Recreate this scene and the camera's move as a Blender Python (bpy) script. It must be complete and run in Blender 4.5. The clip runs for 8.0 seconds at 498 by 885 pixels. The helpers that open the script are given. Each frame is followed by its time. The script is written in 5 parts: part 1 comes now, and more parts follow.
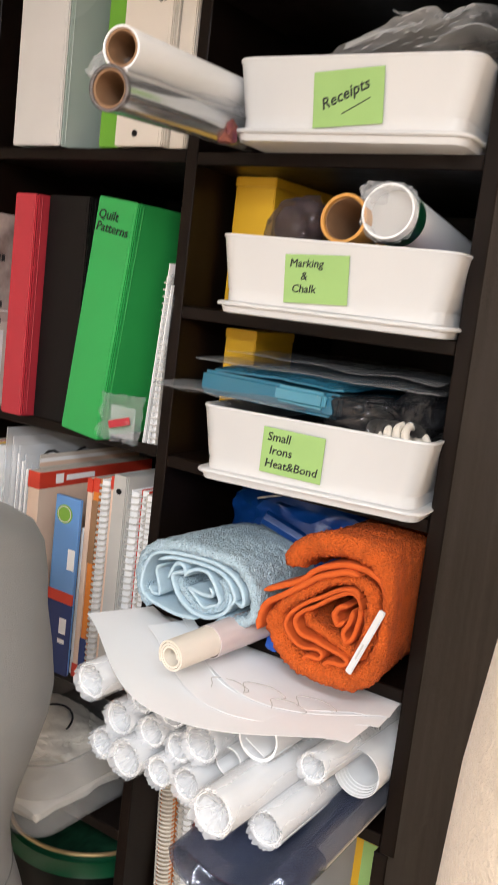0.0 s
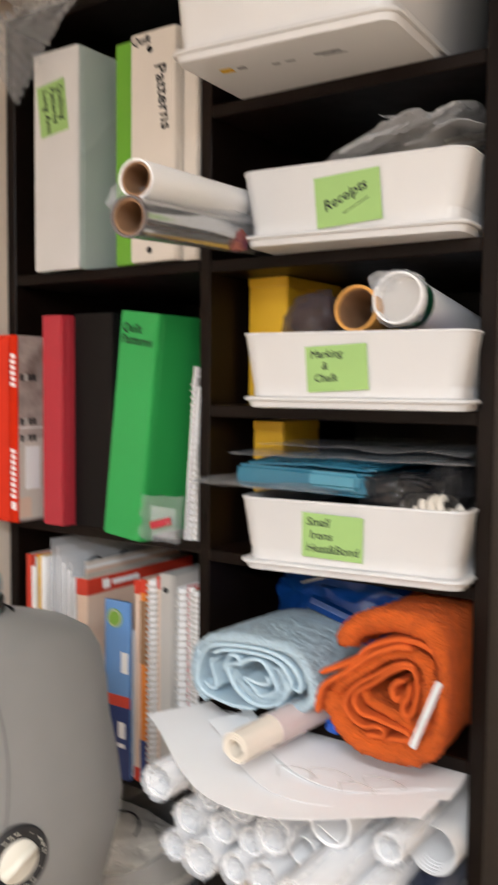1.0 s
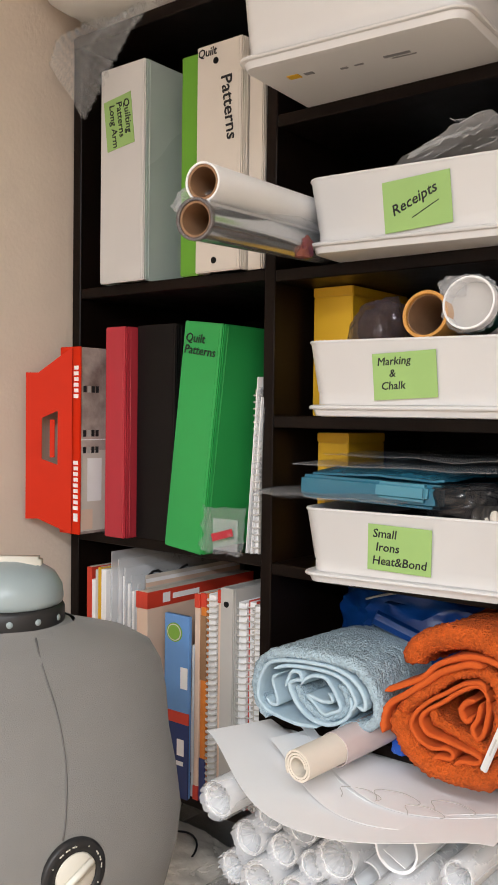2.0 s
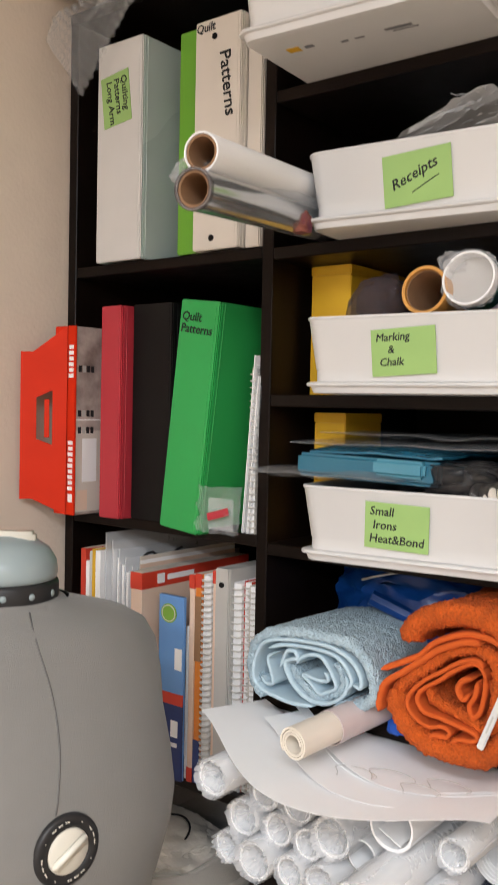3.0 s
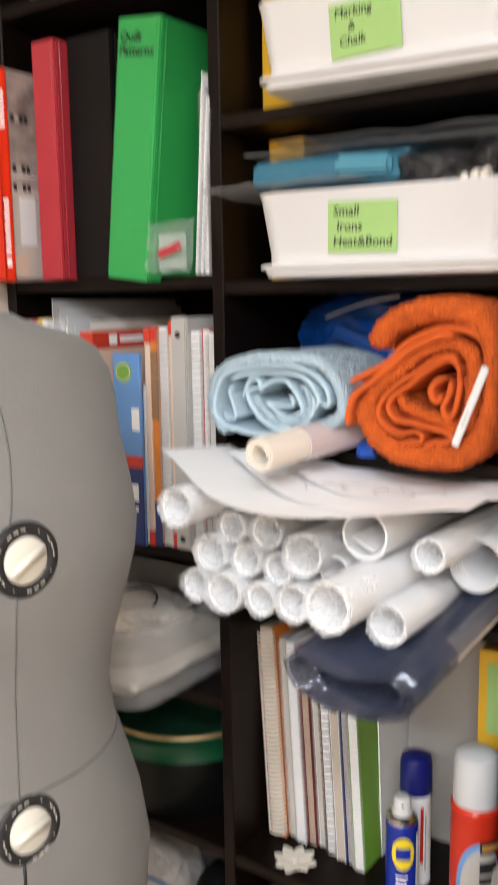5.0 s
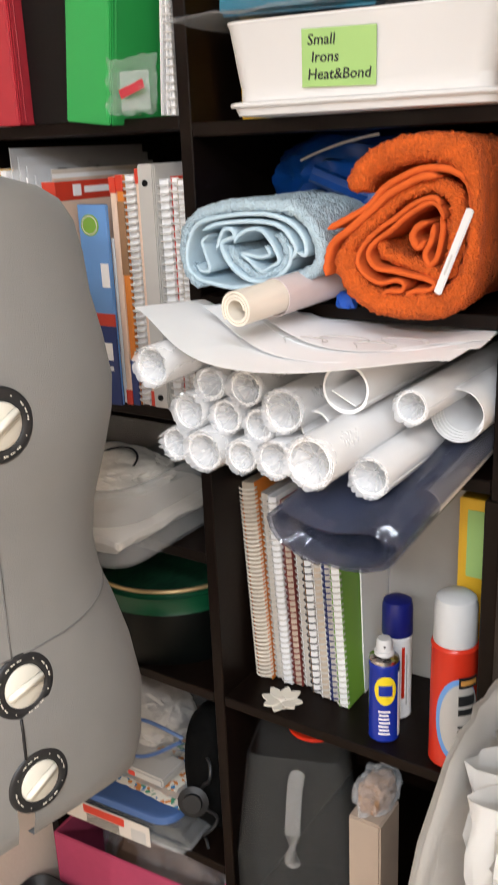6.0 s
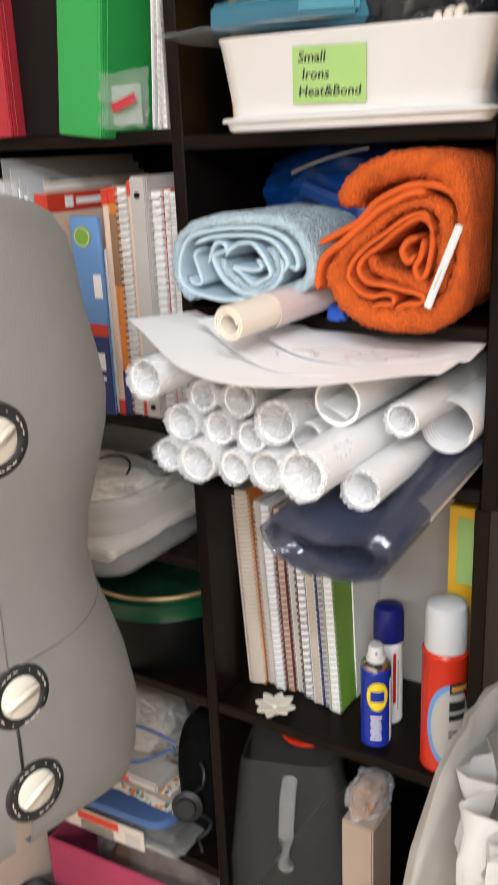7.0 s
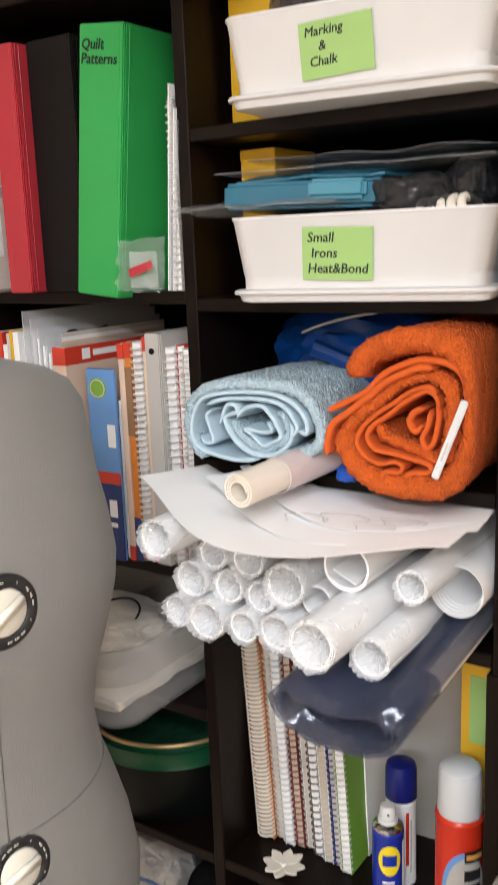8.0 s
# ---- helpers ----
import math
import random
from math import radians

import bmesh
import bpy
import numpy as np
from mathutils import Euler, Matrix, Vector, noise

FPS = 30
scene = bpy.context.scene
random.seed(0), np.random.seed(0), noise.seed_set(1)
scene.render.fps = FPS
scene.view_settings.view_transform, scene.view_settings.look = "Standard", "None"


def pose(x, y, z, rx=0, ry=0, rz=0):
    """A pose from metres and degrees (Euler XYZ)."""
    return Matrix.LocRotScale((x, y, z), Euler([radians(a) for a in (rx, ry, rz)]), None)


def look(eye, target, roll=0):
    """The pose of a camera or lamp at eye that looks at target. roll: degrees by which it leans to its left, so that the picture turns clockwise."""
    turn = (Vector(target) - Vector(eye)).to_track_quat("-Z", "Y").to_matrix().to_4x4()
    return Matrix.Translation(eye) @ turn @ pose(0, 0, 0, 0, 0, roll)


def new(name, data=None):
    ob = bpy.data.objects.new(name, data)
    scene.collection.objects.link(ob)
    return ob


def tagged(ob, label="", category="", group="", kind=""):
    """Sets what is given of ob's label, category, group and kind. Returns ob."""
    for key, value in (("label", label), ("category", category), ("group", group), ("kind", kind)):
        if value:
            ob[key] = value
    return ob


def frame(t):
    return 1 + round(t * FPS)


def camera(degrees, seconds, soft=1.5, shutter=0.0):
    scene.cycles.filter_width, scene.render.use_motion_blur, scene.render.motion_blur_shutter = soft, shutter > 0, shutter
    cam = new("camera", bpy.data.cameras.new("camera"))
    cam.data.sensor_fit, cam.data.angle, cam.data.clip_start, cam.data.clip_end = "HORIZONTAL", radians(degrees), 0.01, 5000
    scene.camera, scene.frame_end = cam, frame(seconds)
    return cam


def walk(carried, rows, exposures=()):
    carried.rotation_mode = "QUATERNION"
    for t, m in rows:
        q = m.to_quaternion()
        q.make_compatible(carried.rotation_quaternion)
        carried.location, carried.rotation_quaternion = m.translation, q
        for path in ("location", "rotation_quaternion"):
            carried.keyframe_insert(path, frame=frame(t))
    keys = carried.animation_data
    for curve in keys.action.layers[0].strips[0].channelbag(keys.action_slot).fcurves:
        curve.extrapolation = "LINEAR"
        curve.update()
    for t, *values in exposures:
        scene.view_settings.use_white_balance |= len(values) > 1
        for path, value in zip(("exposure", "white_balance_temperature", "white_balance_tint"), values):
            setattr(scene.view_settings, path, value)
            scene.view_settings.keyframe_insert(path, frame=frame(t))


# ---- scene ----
cam = camera(31.0, 8.0, soft=1.5, shutter=0.75)
PATH = [
    (0, (0.666, -0.826, 1.264), (-0.414, 0.828, 0.947), 6.7),
    (0.5, (0.681, -0.846, 1.266), (-0.41, 0.814, 1.034), 4.4),
    (1, (0.673, -0.863, 1.271), (-0.469, 0.774, 1.142), 0.5),
    (1.2, (0.665, -0.866, 1.27), (-0.543, 0.731, 1.17), 0.4),
    (1.5, (0.662, -0.87, 1.275), (-0.567, 0.705, 1.177), 0.4),
    (1.7, (0.66, -0.862, 1.265), (-0.588, 0.712, 1.189), 0.5),
    (2.8, (0.653, -0.847, 1.238), (-0.598, 0.722, 1.169), 1.2),
    (3, (0.651, -0.849, 1.23), (-0.585, 0.721, 1.152), 1.2),
    (3.5, (0.646, -0.833, 1.167), (-0.587, 0.74, 1.09), 1.6),
    (4, (0.64, -0.823, 1.115), (-0.543, 0.782, 0.968), -0.7),
    (4.2, (0.64, -0.822, 1.099), (-0.538, 0.787, 0.951), -0.6),
    (4.5, (0.64, -0.822, 1.08), (-0.533, 0.791, 0.933), -0.7),
    (5, (0.622, -0.813, 1.046), (-0.523, 0.798, 0.737), -0.9),
    (5.2, (0.619, -0.803, 1.042), (-0.515, 0.796, 0.647), -1.4),
    (6.3, (0.608, -0.794, 1.046), (-0.441, 0.77, 0.374), -2.5),
    (6.5, (0.608, -0.792, 1.047), (-0.437, 0.769, 0.362), -2.5),
    (7, (0.61, -0.802, 1.06), (-0.437, 0.78, 0.427), -2.5),
    (7.5, (0.612, -0.802, 1.095), (-0.462, 0.81, 0.597), -2.4),
    (8, (0.61, -0.79, 1.123), (-0.487, 0.827, 0.696), -2.2),
]
walk(cam, [(t, look(eye, target, roll)) for t, eye, target, roll in PATH],
     exposures=[(0.0, -0.08), (0.8, -0.15), (1.5, -0.31), (3.0, -0.36), (3.6, -0.22), (4.5, -0.10), (5.5, -0.03), (6.5, -0.03), (7.2, -0.03), (8.0, -0.10)])

# ---- world and light ----
FLOOR = -0.35
CEIL = 2.05
world = bpy.data.worlds.new("room_world")
world.use_nodes = True
world.node_tree.nodes["Background"].inputs[0].default_value = (0.5, 0.48, 0.45, 1)
world.node_tree.nodes["Background"].inputs[1].default_value = 0.006
scene.world = world


LAMP_X = 1.10
LAMP_TINT = (0.878, 0.933, 1.0)


def area(name, m, sx, sy, watts, colour):
    d = bpy.data.lights.new(name, "AREA")
    d.shape, d.size, d.size_y, d.energy, d.color = "RECTANGLE", sx, sy, watts, colour
    o = new(name, d)
    o.matrix_world = m
    return o


# Two lamps added out of view; their places and strengths are assumed.
area("assumed_lamp_light", pose(LAMP_X, -1.45, CEIL - 0.09), 1.2, 0.3, 34, LAMP_TINT)
area("assumed_lamp_light", pose(LAMP_X, -2.60, CEIL - 0.09), 1.2, 0.3, 88, LAMP_TINT)


# ---- materials ----
def mat(name, col, rough=0.5, metal=0.0, var=0.12, scale=30.0, bump=0.0, bscale=200.0, coat=0.0, sheen=0.0,
        stretch=(1, 1, 1), bdist=0.002, alpha=1.0, trans=0.0, ior=1.45, spec=0.5, rvar=0.1, col2=None):
    """Procedural surface: two scales of colour variation, roughness variation and fine relief."""
    m = bpy.data.materials.new(name)
    m.use_nodes = True
    nt = m.node_tree
    b = nt.nodes["Principled BSDF"]
    N, L = nt.nodes.new, nt.links.new
    tc = N("ShaderNodeTexCoord")
    mp = N("ShaderNodeMapping")
    mp.inputs["Scale"].default_value = stretch
    L(tc.outputs["Object"], mp.inputs[0])
    n1, n2 = N("ShaderNodeTexNoise"), N("ShaderNodeTexNoise")
    n1.inputs["Scale"].default_value, n1.inputs["Detail"].default_value = scale, 6
    n2.inputs["Scale"].default_value, n2.inputs["Detail"].default_value = scale * 0.17, 3
    L(mp.outputs[0], n1.inputs[0]), L(mp.outputs[0], n2.inputs[0])
    mx = N("ShaderNodeMath")
    mx.operation = "ADD"
    L(n1.outputs[0], mx.inputs[0]), L(n2.outputs[0], mx.inputs[1])
    rp = N("ShaderNodeMapRange")
    rp.inputs["From Min"].default_value, rp.inputs["From Max"].default_value = 0.6, 1.4
    L(mx.outputs[0], rp.inputs[0])
    cm = N("ShaderNodeMix")
    cm.data_type = "RGBA"
    lo = [c * (1 - var) for c in col] if col2 is None else col2
    hi = [min(1, c * (1 + var * 0.6)) for c in col] if col2 is None else col
    cm.inputs[6].default_value, cm.inputs[7].default_value = (*lo, 1), (*hi, 1)
    L(rp.outputs[0], cm.inputs[0])
    L(cm.outputs[2], b.inputs["Base Color"])
    rr = N("ShaderNodeMapRange")
    rr.inputs["To Min"].default_value, rr.inputs["To Max"].default_value = max(0.02, rough - rvar), min(1, rough + rvar)
    L(n2.outputs[0], rr.inputs[0]), L(rr.outputs[0], b.inputs["Roughness"])
    b.inputs["Metallic"].default_value = metal
    b.inputs["Coat Weight"].default_value = coat
    b.inputs["Sheen Weight"].default_value = sheen
    b.inputs["Alpha"].default_value = alpha
    b.inputs["Transmission Weight"].default_value = trans
    b.inputs["IOR"].default_value = ior
    b.inputs["Specular IOR Level"].default_value = spec
    if bump:
        n3 = N("ShaderNodeTexNoise")
        n3.inputs["Scale"].default_value, n3.inputs["Detail"].default_value = bscale, 4
        L(mp.outputs[0], n3.inputs[0])
        bp = N("ShaderNodeBump")
        bp.inputs["Strength"].default_value, bp.inputs["Distance"].default_value = bump, bdist
        L(n3.outputs[0], bp.inputs["Height"]), L(bp.outputs[0], b.inputs["Normal"])
    return m


WOOD = mat("blackbrown_laminate", (0.0066, 0.0034, 0.0022), 0.40, var=0.25, scale=40, bump=0.12, bscale=300, stretch=(6, 6, 0.5), spec=0.18)
WHITE = mat("white_plastic", (0.67, 0.665, 0.66), 0.34, var=0.04, scale=14, bump=0.03, bscale=90)
WALL = mat("beige_wall_paint", (0.76, 0.64, 0.53), 0.75, var=0.06, scale=18, bump=0.25, bscale=160)
LABEL = mat("green_paper_note", (0.32, 0.505, 0.17), 0.8, var=0.05, scale=40)
INK = mat("black_marker_ink", (0.012, 0.012, 0.014), 0.5, var=0.1)
BINDW = mat("white_binder_vinyl", (0.63, 0.615, 0.60), 0.33, var=0.05, scale=20, bump=0.08, bscale=70)
BINDGREY = mat("frosted_binder_cover", (0.47, 0.54, 0.51), 0.28, var=0.10, scale=10, bump=0.05, bscale=60)
LIME = mat("lime_binder_vinyl", (0.13, 0.36, 0.03), 0.35, var=0.08, scale=20, bump=0.06, bscale=80)
CREAM = mat("cream_binder_vinyl", (0.66, 0.60, 0.53), 0.42, var=0.06, scale=20, bump=0.08, bscale=80)
RED = mat("red_box_card", (0.68, 0.030, 0.006), 0.6, var=0.08, scale=20, spec=0.2)
CRIMSON = mat("crimson_binder_vinyl", (0.46, 0.035, 0.05), 0.22, var=0.10, scale=16, bump=0.08, bscale=60)
BLACKV = mat("black_binder_vinyl", (0.007, 0.0065, 0.0065), 0.5, var=0.2, scale=16, bump=0.1, bscale=200, spec=0.2)
GREEN = mat("green_binder_vinyl", (0.03, 0.36, 0.085), 0.30, var=0.07, scale=14, bump=0.06, bscale=60)
PAPER = mat("white_paper", (0.92, 0.915, 0.915), 0.75, var=0.04, scale=16, bump=0.06, bscale=50)
PAGES = mat("page_block", (0.62, 0.57, 0.50), 0.85, var=0.2, scale=40, stretch=(40, 1, 1))
CARD = mat("brown_cardboard", (0.30, 0.165, 0.085), 0.8, var=0.15, scale=60, bump=0.15)
# Colour variation at loop scale paints shade between the terry loops.
TOWELB = mat("blue_terry_towel", (0.51, 0.66, 0.75), 0.97, var=0.26, scale=420, bump=1.0, bscale=420, bdist=0.005)
TOWELO = mat("orange_terry_towel", (0.72, 0.122, 0.012), 0.97, var=0.34, scale=420, bump=1.0, bscale=420, bdist=0.006)
WOVENB = mat("blue_woven_hem", (0.50, 0.64, 0.72), 0.9, var=0.07, scale=120, bump=0.25, bscale=700)
WOVENO = mat("orange_woven_hem", (0.60, 0.100, 0.012), 0.9, var=0.09, scale=120, bump=0.25, bscale=700)
FORM = mat("grey_jersey_cover", (0.218, 0.212, 0.201), 0.9, var=0.06, scale=30, bump=0.25, bscale=900, sheen=0.2)
SEAM_GAP = mat("grey_seam_and_gap_shade", (0.15, 0.145, 0.14), 0.9)
DIALB = mat("black_dial_ring", (0.02, 0.02, 0.021), 0.45, var=0.2)
DIALW = mat("ivory_dial_knob", (0.72, 0.69, 0.60), 0.4, var=0.05)
NECK = mat("grey_blue_plastic", (0.30, 0.36, 0.37), 0.3, var=0.06)
STEEL = mat("chrome_metal", (0.7, 0.7, 0.7), 0.22, metal=1.0)


def cells(name, scale=170.0):
    """Cotton print: small patches of blue, green, orange and cream."""
    m = bpy.data.materials.new(name)
    m.use_nodes = True
    nt = m.node_tree
    tc, vo, rp = nt.nodes.new("ShaderNodeTexCoord"), nt.nodes.new("ShaderNodeTexVoronoi"), nt.nodes.new("ShaderNodeValToRGB")
    vo.inputs["Scale"].default_value = scale
    nt.links.new(tc.outputs["Object"], vo.inputs["Vector"])
    nt.links.new(vo.outputs["Color"], rp.inputs[0])
    nt.links.new(rp.outputs[0], nt.nodes["Principled BSDF"].inputs["Base Color"])
    nt.nodes["Principled BSDF"].inputs["Roughness"].default_value = 0.85
    e = rp.color_ramp.elements
    rp.color_ramp.interpolation = "CONSTANT"
    e[0].position, e[0].color = 0.0, (0.05, 0.20, 0.42, 1)
    e[1].position, e[1].color = 0.25, (0.72, 0.68, 0.60, 1)
    for p, c in ((0.5, (0.62, 0.22, 0.05, 1)), (0.62, (0.70, 0.66, 0.58, 1)), (0.78, (0.06, 0.26, 0.15, 1))):
        e.new(p).color = c
    return m


# ---- mesh helpers ----
def obj(name, bm, material, smooth=None):
    me = bpy.data.meshes.new(name)
    bmesh.ops.recalc_face_normals(bm, faces=bm.faces)
    bm.to_mesh(me)
    bm.free()
    mats = material if isinstance(material, (list, tuple)) else [material]
    for m in mats:
        me.materials.append(m)
    if smooth is not None:
        for p in me.polygons:
            p.use_smooth = True
        if smooth < 180:
            me.set_sharp_from_angle(angle=radians(smooth))
    return new(name, me)


def part(name, bm, material, parent, label="", smooth=35):
    o = obj(name, bm, material, smooth)
    o.parent = parent
    if label:
        tagged(o, label)
    return o


def thing(name, m, label, category, group="", kind=""):
    o = new(name)
    o.empty_display_size = 0.05
    o.matrix_world = m
    return tagged(o, label, category, group, kind)


def box(x0, x1, y0, y1, z0, z1, bev=0.0, seg=2, bm=None, taper=None):
    """A box; taper scales the bottom about its middle."""
    bm = bm or bmesh.new()
    r = bmesh.ops.create_cube(bm, size=1)
    for v in r["verts"]:
        kx = ky = 1.0
        if taper and v.co.z < 0:
            kx, ky = taper
        v.co = Vector(((x0 + x1) / 2 + v.co.x * (x1 - x0) * kx, (y0 + y1) / 2 + v.co.y * (y1 - y0) * ky, (z0 + z1) / 2 + v.co.z * (z1 - z0)))
    if bev:
        es = list({e for v in r["verts"] for e in v.link_edges})
        bmesh.ops.bevel(bm, geom=es, offset=bev, segments=seg, affect="EDGES", clamp_overlap=True)
    return bm


def lathe(profile, n=40, bm=None, cx=0.0, cy=0.0):
    """Turn (radius, z) pairs round a vertical axis."""
    bm = bm or bmesh.new()
    rings = []
    for r, z in profile:
        if r < 1e-6:
            rings.append([bm.verts.new((cx, cy, z))])
        else:
            rings.append([bm.verts.new((cx + r * math.cos(2 * math.pi * i / n), cy + r * math.sin(2 * math.pi * i / n), z)) for i in range(n)])
    for a, b in zip(rings, rings[1:]):
        for i in range(n):
            j = (i + 1) % n
            if len(a) == 1 and len(b) == 1:
                continue
            if len(a) == 1:
                bm.faces.new((a[0], b[j], b[i]))
            elif len(b) == 1:
                bm.faces.new((a[i], a[j], b[0]))
            else:
                bm.faces.new((a[i], a[j], b[j], b[i]))
    return bm


def place(bm, m):
    bmesh.ops.transform(bm, matrix=m, verts=bm.verts)
    return bm


def ribbon(pts, th, y0, y1, ny=2, bm=None, shift=None):
    """A sheet of thickness th whose cross-section follows pts (x, z), run along y. shift(s, k) moves a point."""
    bm = bm or bmesh.new()
    P = [Vector((p[0], 0, p[1])) for p in pts]
    n = len(P)
    nor = []
    for i in range(n):
        d = P[min(i + 1, n - 1)] - P[max(i - 1, 0)]
        d = d.normalized() if d.length > 1e-9 else Vector((1, 0, 0))
        nor.append(Vector((-d.z, 0, d.x)))
    sides = []
    for sgn in (1, -1):
        g = []
        for k in range(ny + 1):
            f = k / ny
            row = []
            for i in range(n):
                co = P[i] + nor[i] * (sgn * th / 2)
                co.y = y0 + (y1 - y0) * f
                if shift:
                    co = co + shift(i / (n - 1), f)
                row.append(bm.verts.new(co))
            g.append(row)
        sides.append(g)
    a, b = sides
    for k in range(ny):
        for i in range(n - 1):
            bm.faces.new((a[k][i], a[k][i + 1], a[k + 1][i + 1], a[k + 1][i]))
            bm.faces.new((b[k][i + 1], b[k][i], b[k + 1][i], b[k + 1][i + 1]))
        for i in (0, n - 1):
            bm.faces.new((a[k][i], a[k + 1][i], b[k + 1][i], b[k][i]))
    for k in (0, ny):
        for i in range(n - 1):
            bm.faces.new((a[k][i + 1], a[k][i], b[k][i], b[k][i + 1]))
    return bm


def spiral(r0, r1, turns, n, start=0.0, squash=(1, 1), wob=0.0, seed=0):
    rnd = random.Random(seed)
    ph = [rnd.uniform(0, 6.28) for _ in range(4)]
    out = []
    for i in range(n):
        f = i / (n - 1)
        a = start + f * turns * 2 * math.pi
        r = r0 + (r1 - r0) * f
        r *= 1 + wob * (math.sin(2 * a + ph[0]) * 0.5 + math.sin(3 * a + ph[1]) * 0.35 + math.sin(5.3 * a + ph[2]) * 0.25)
        out.append((r * math.cos(a) * squash[0], r * math.sin(a) * squash[1]))
    return out


def words(name, text, size, m, material, parent, label="", shear=0.25, bold=0.013, align="LEFT", space=1.0, line=0.85):
    """Lettering as a thin mesh in Blender's own font."""
    cu = bpy.data.curves.new(name, "FONT")
    cu.body, cu.size, cu.shear, cu.extrude = text, size, shear, 0.0001
    cu.bevel_depth, cu.bevel_resolution = bold * size, 0
    cu.align_x, cu.space_character, cu.space_line, cu.resolution_u = align, space, line, 2
    tmp = new(name + "_tmp", cu)
    me = bpy.data.meshes.new_from_object(tmp.evaluated_get(bpy.context.evaluated_depsgraph_get()))
    bpy.data.objects.remove(tmp)
    bpy.data.curves.remove(cu)
    me.name = name
    me.materials.clear()
    me.materials.append(material)
    o = new(name, me)
    o.parent = parent
    o.matrix_basis = m
    return tagged(o, label, kind="stuff")


def sweep(pts, r, n=8, bm=None, closed=False):
    """A round wire of radius r along points."""
    bm = bm or bmesh.new()
    P = [Vector(p) for p in pts]
    rings = []
    for i, p in enumerate(P):
        d = (P[(i + 1) % len(P)] - P[i - 1]) if closed else (P[min(i + 1, len(P) - 1)] - P[max(i - 1, 0)])
        d.normalize()
        a = d.cross(Vector((0, 0, 1)))
        a = a.normalized() if a.length > 1e-4 else Vector((1, 0, 0))
        b = d.cross(a)
        rings.append([bm.verts.new(p + (a * math.cos(6.2832 * k / n) + b * math.sin(6.2832 * k / n)) * r) for k in range(n)])
    for i in range(len(rings) - (0 if closed else 1)):
        a, b = rings[i], rings[(i + 1) % len(rings)]
        for k in range(n):
            bm.faces.new((a[k], a[(k + 1) % n], b[(k + 1) % n], b[k]))
    if not closed:
        bm.faces.new(rings[0][::-1])
        bm.faces.new(rings[-1])
    return bm


UP = pose(0, 0, 0, 90)  # lays lettering upright, to be read from the front

# ---- the room ----
def structure(name, bm, material, label, cat):
    return tagged(obj(name, bm, material), label, cat, kind="structure")


CARPET = mat("beige_carpet", (0.36, 0.29, 0.21), 0.95, var=0.25, scale=60, bump=0.8, bscale=300)
CEILM = mat("white_ceiling_paint", (0.75, 0.74, 0.71), 0.9, var=0.04, bump=0.3)
structure("floor", box(-0.50, 2.7, -3.4, 0.56, FLOOR - 0.1, FLOOR), CARPET, "beige short-pile carpet floor", "floor")
structure("ceiling", box(-0.50, 2.7, -3.4, 0.56, CEIL, CEIL + 0.1), CEILM, "plain white painted ceiling", "ceiling")
structure("wall_west", box(-0.50, -0.358, -3.4, 0.56, FLOOR, CEIL), WALL, "plain beige painted wall beside the bookcase", "wall")
structure("wall_north", box(-0.358, 2.7, 0.40, 0.56, FLOOR, CEIL), WALL, "plain beige painted wall behind the bookcase", "wall")
structure("wall_east", box(2.58, 2.7, -3.4, 0.40, FLOOR, CEIL), WALL, "plain beige painted wall", "wall")
structure("wall_south", box(-0.358, 2.58, -3.4, -3.28, FLOOR, CEIL), WALL, "plain beige painted wall", "wall")
GLOW = bpy.data.materials.new("lamp_diffuser_glow")
GLOW.use_nodes = True
GLOW.node_tree.nodes["Principled BSDF"].inputs["Emission Color"].default_value = (*LAMP_TINT, 1)
GLOW.node_tree.nodes["Principled BSDF"].inputs["Emission Strength"].default_value = 4.0
# Unseen fixtures added to carry the two assumed lamps.
for yy in (-1.45, -2.60):
    lamp = thing("assumed_ceiling_light", pose(LAMP_X, yy, CEIL), "assumed unseen white ceiling lamp with a lit flat diffuser", "ceiling light", "ceiling lamps")
    part("frame", box(-0.64, 0.64, -0.19, 0.19, -0.06, 0, 0.006), WHITE, lamp)
    part("diffuser", box(-0.6, 0.6, -0.15, 0.15, -0.075, -0.06, 0.004), GLOW, lamp)

# ---- bookcase ----
LX, DX0, DX1, RX = -0.335, -0.004, 0.012, 0.348
BACK = 0.372
case = thing("bookcase", pose(0, 0, 0), "tall black-brown laminate bookcase with open cubes and added shelves", "bookcase")
TOP = 1.760


def panel(name, *b):
    return part(name, box(*b, 0.0012, 1), WOOD, case)


panel("side_panel", LX - 0.017, LX, 0, BACK, FLOOR, TOP)
panel("side_panel", RX, RX + 0.017, 0, BACK, 0.708, TOP)
panel("side_panel", RX - 0.0055, RX + 0.0105, 0.0, BACK, FLOOR, 0.7075)
panel("divider", DX0, DX1, 0.0005, BACK, FLOOR + 0.04, TOP)
panel("top_panel", LX - 0.017, RX + 0.017, -0.001, BACK, TOP, TOP + 0.017)
panel("back_panel", LX - 0.016, RX + 0.016, BACK + 0.0005, BACK + 0.006, FLOOR, TOP)
SH = 0.0145
LEFT = dict(S1=1.4215, S2=1.0775, S3=0.7510, Dm=0.571, S4=0.3725, S5=0.090, base=FLOOR + 0.05)
RIGHT = dict(m0=1.600, S1=1.4185, m1=1.2460, S2=1.0695, tw=0.8890, S3=0.7275, S4=0.3725, S5=0.018, base=FLOOR + 0.05)
for z in LEFT.values():
    panel("shelf", LX + 0.0003, DX0 - 0.0003, 0.001, BACK - 0.0003, z - SH, z)
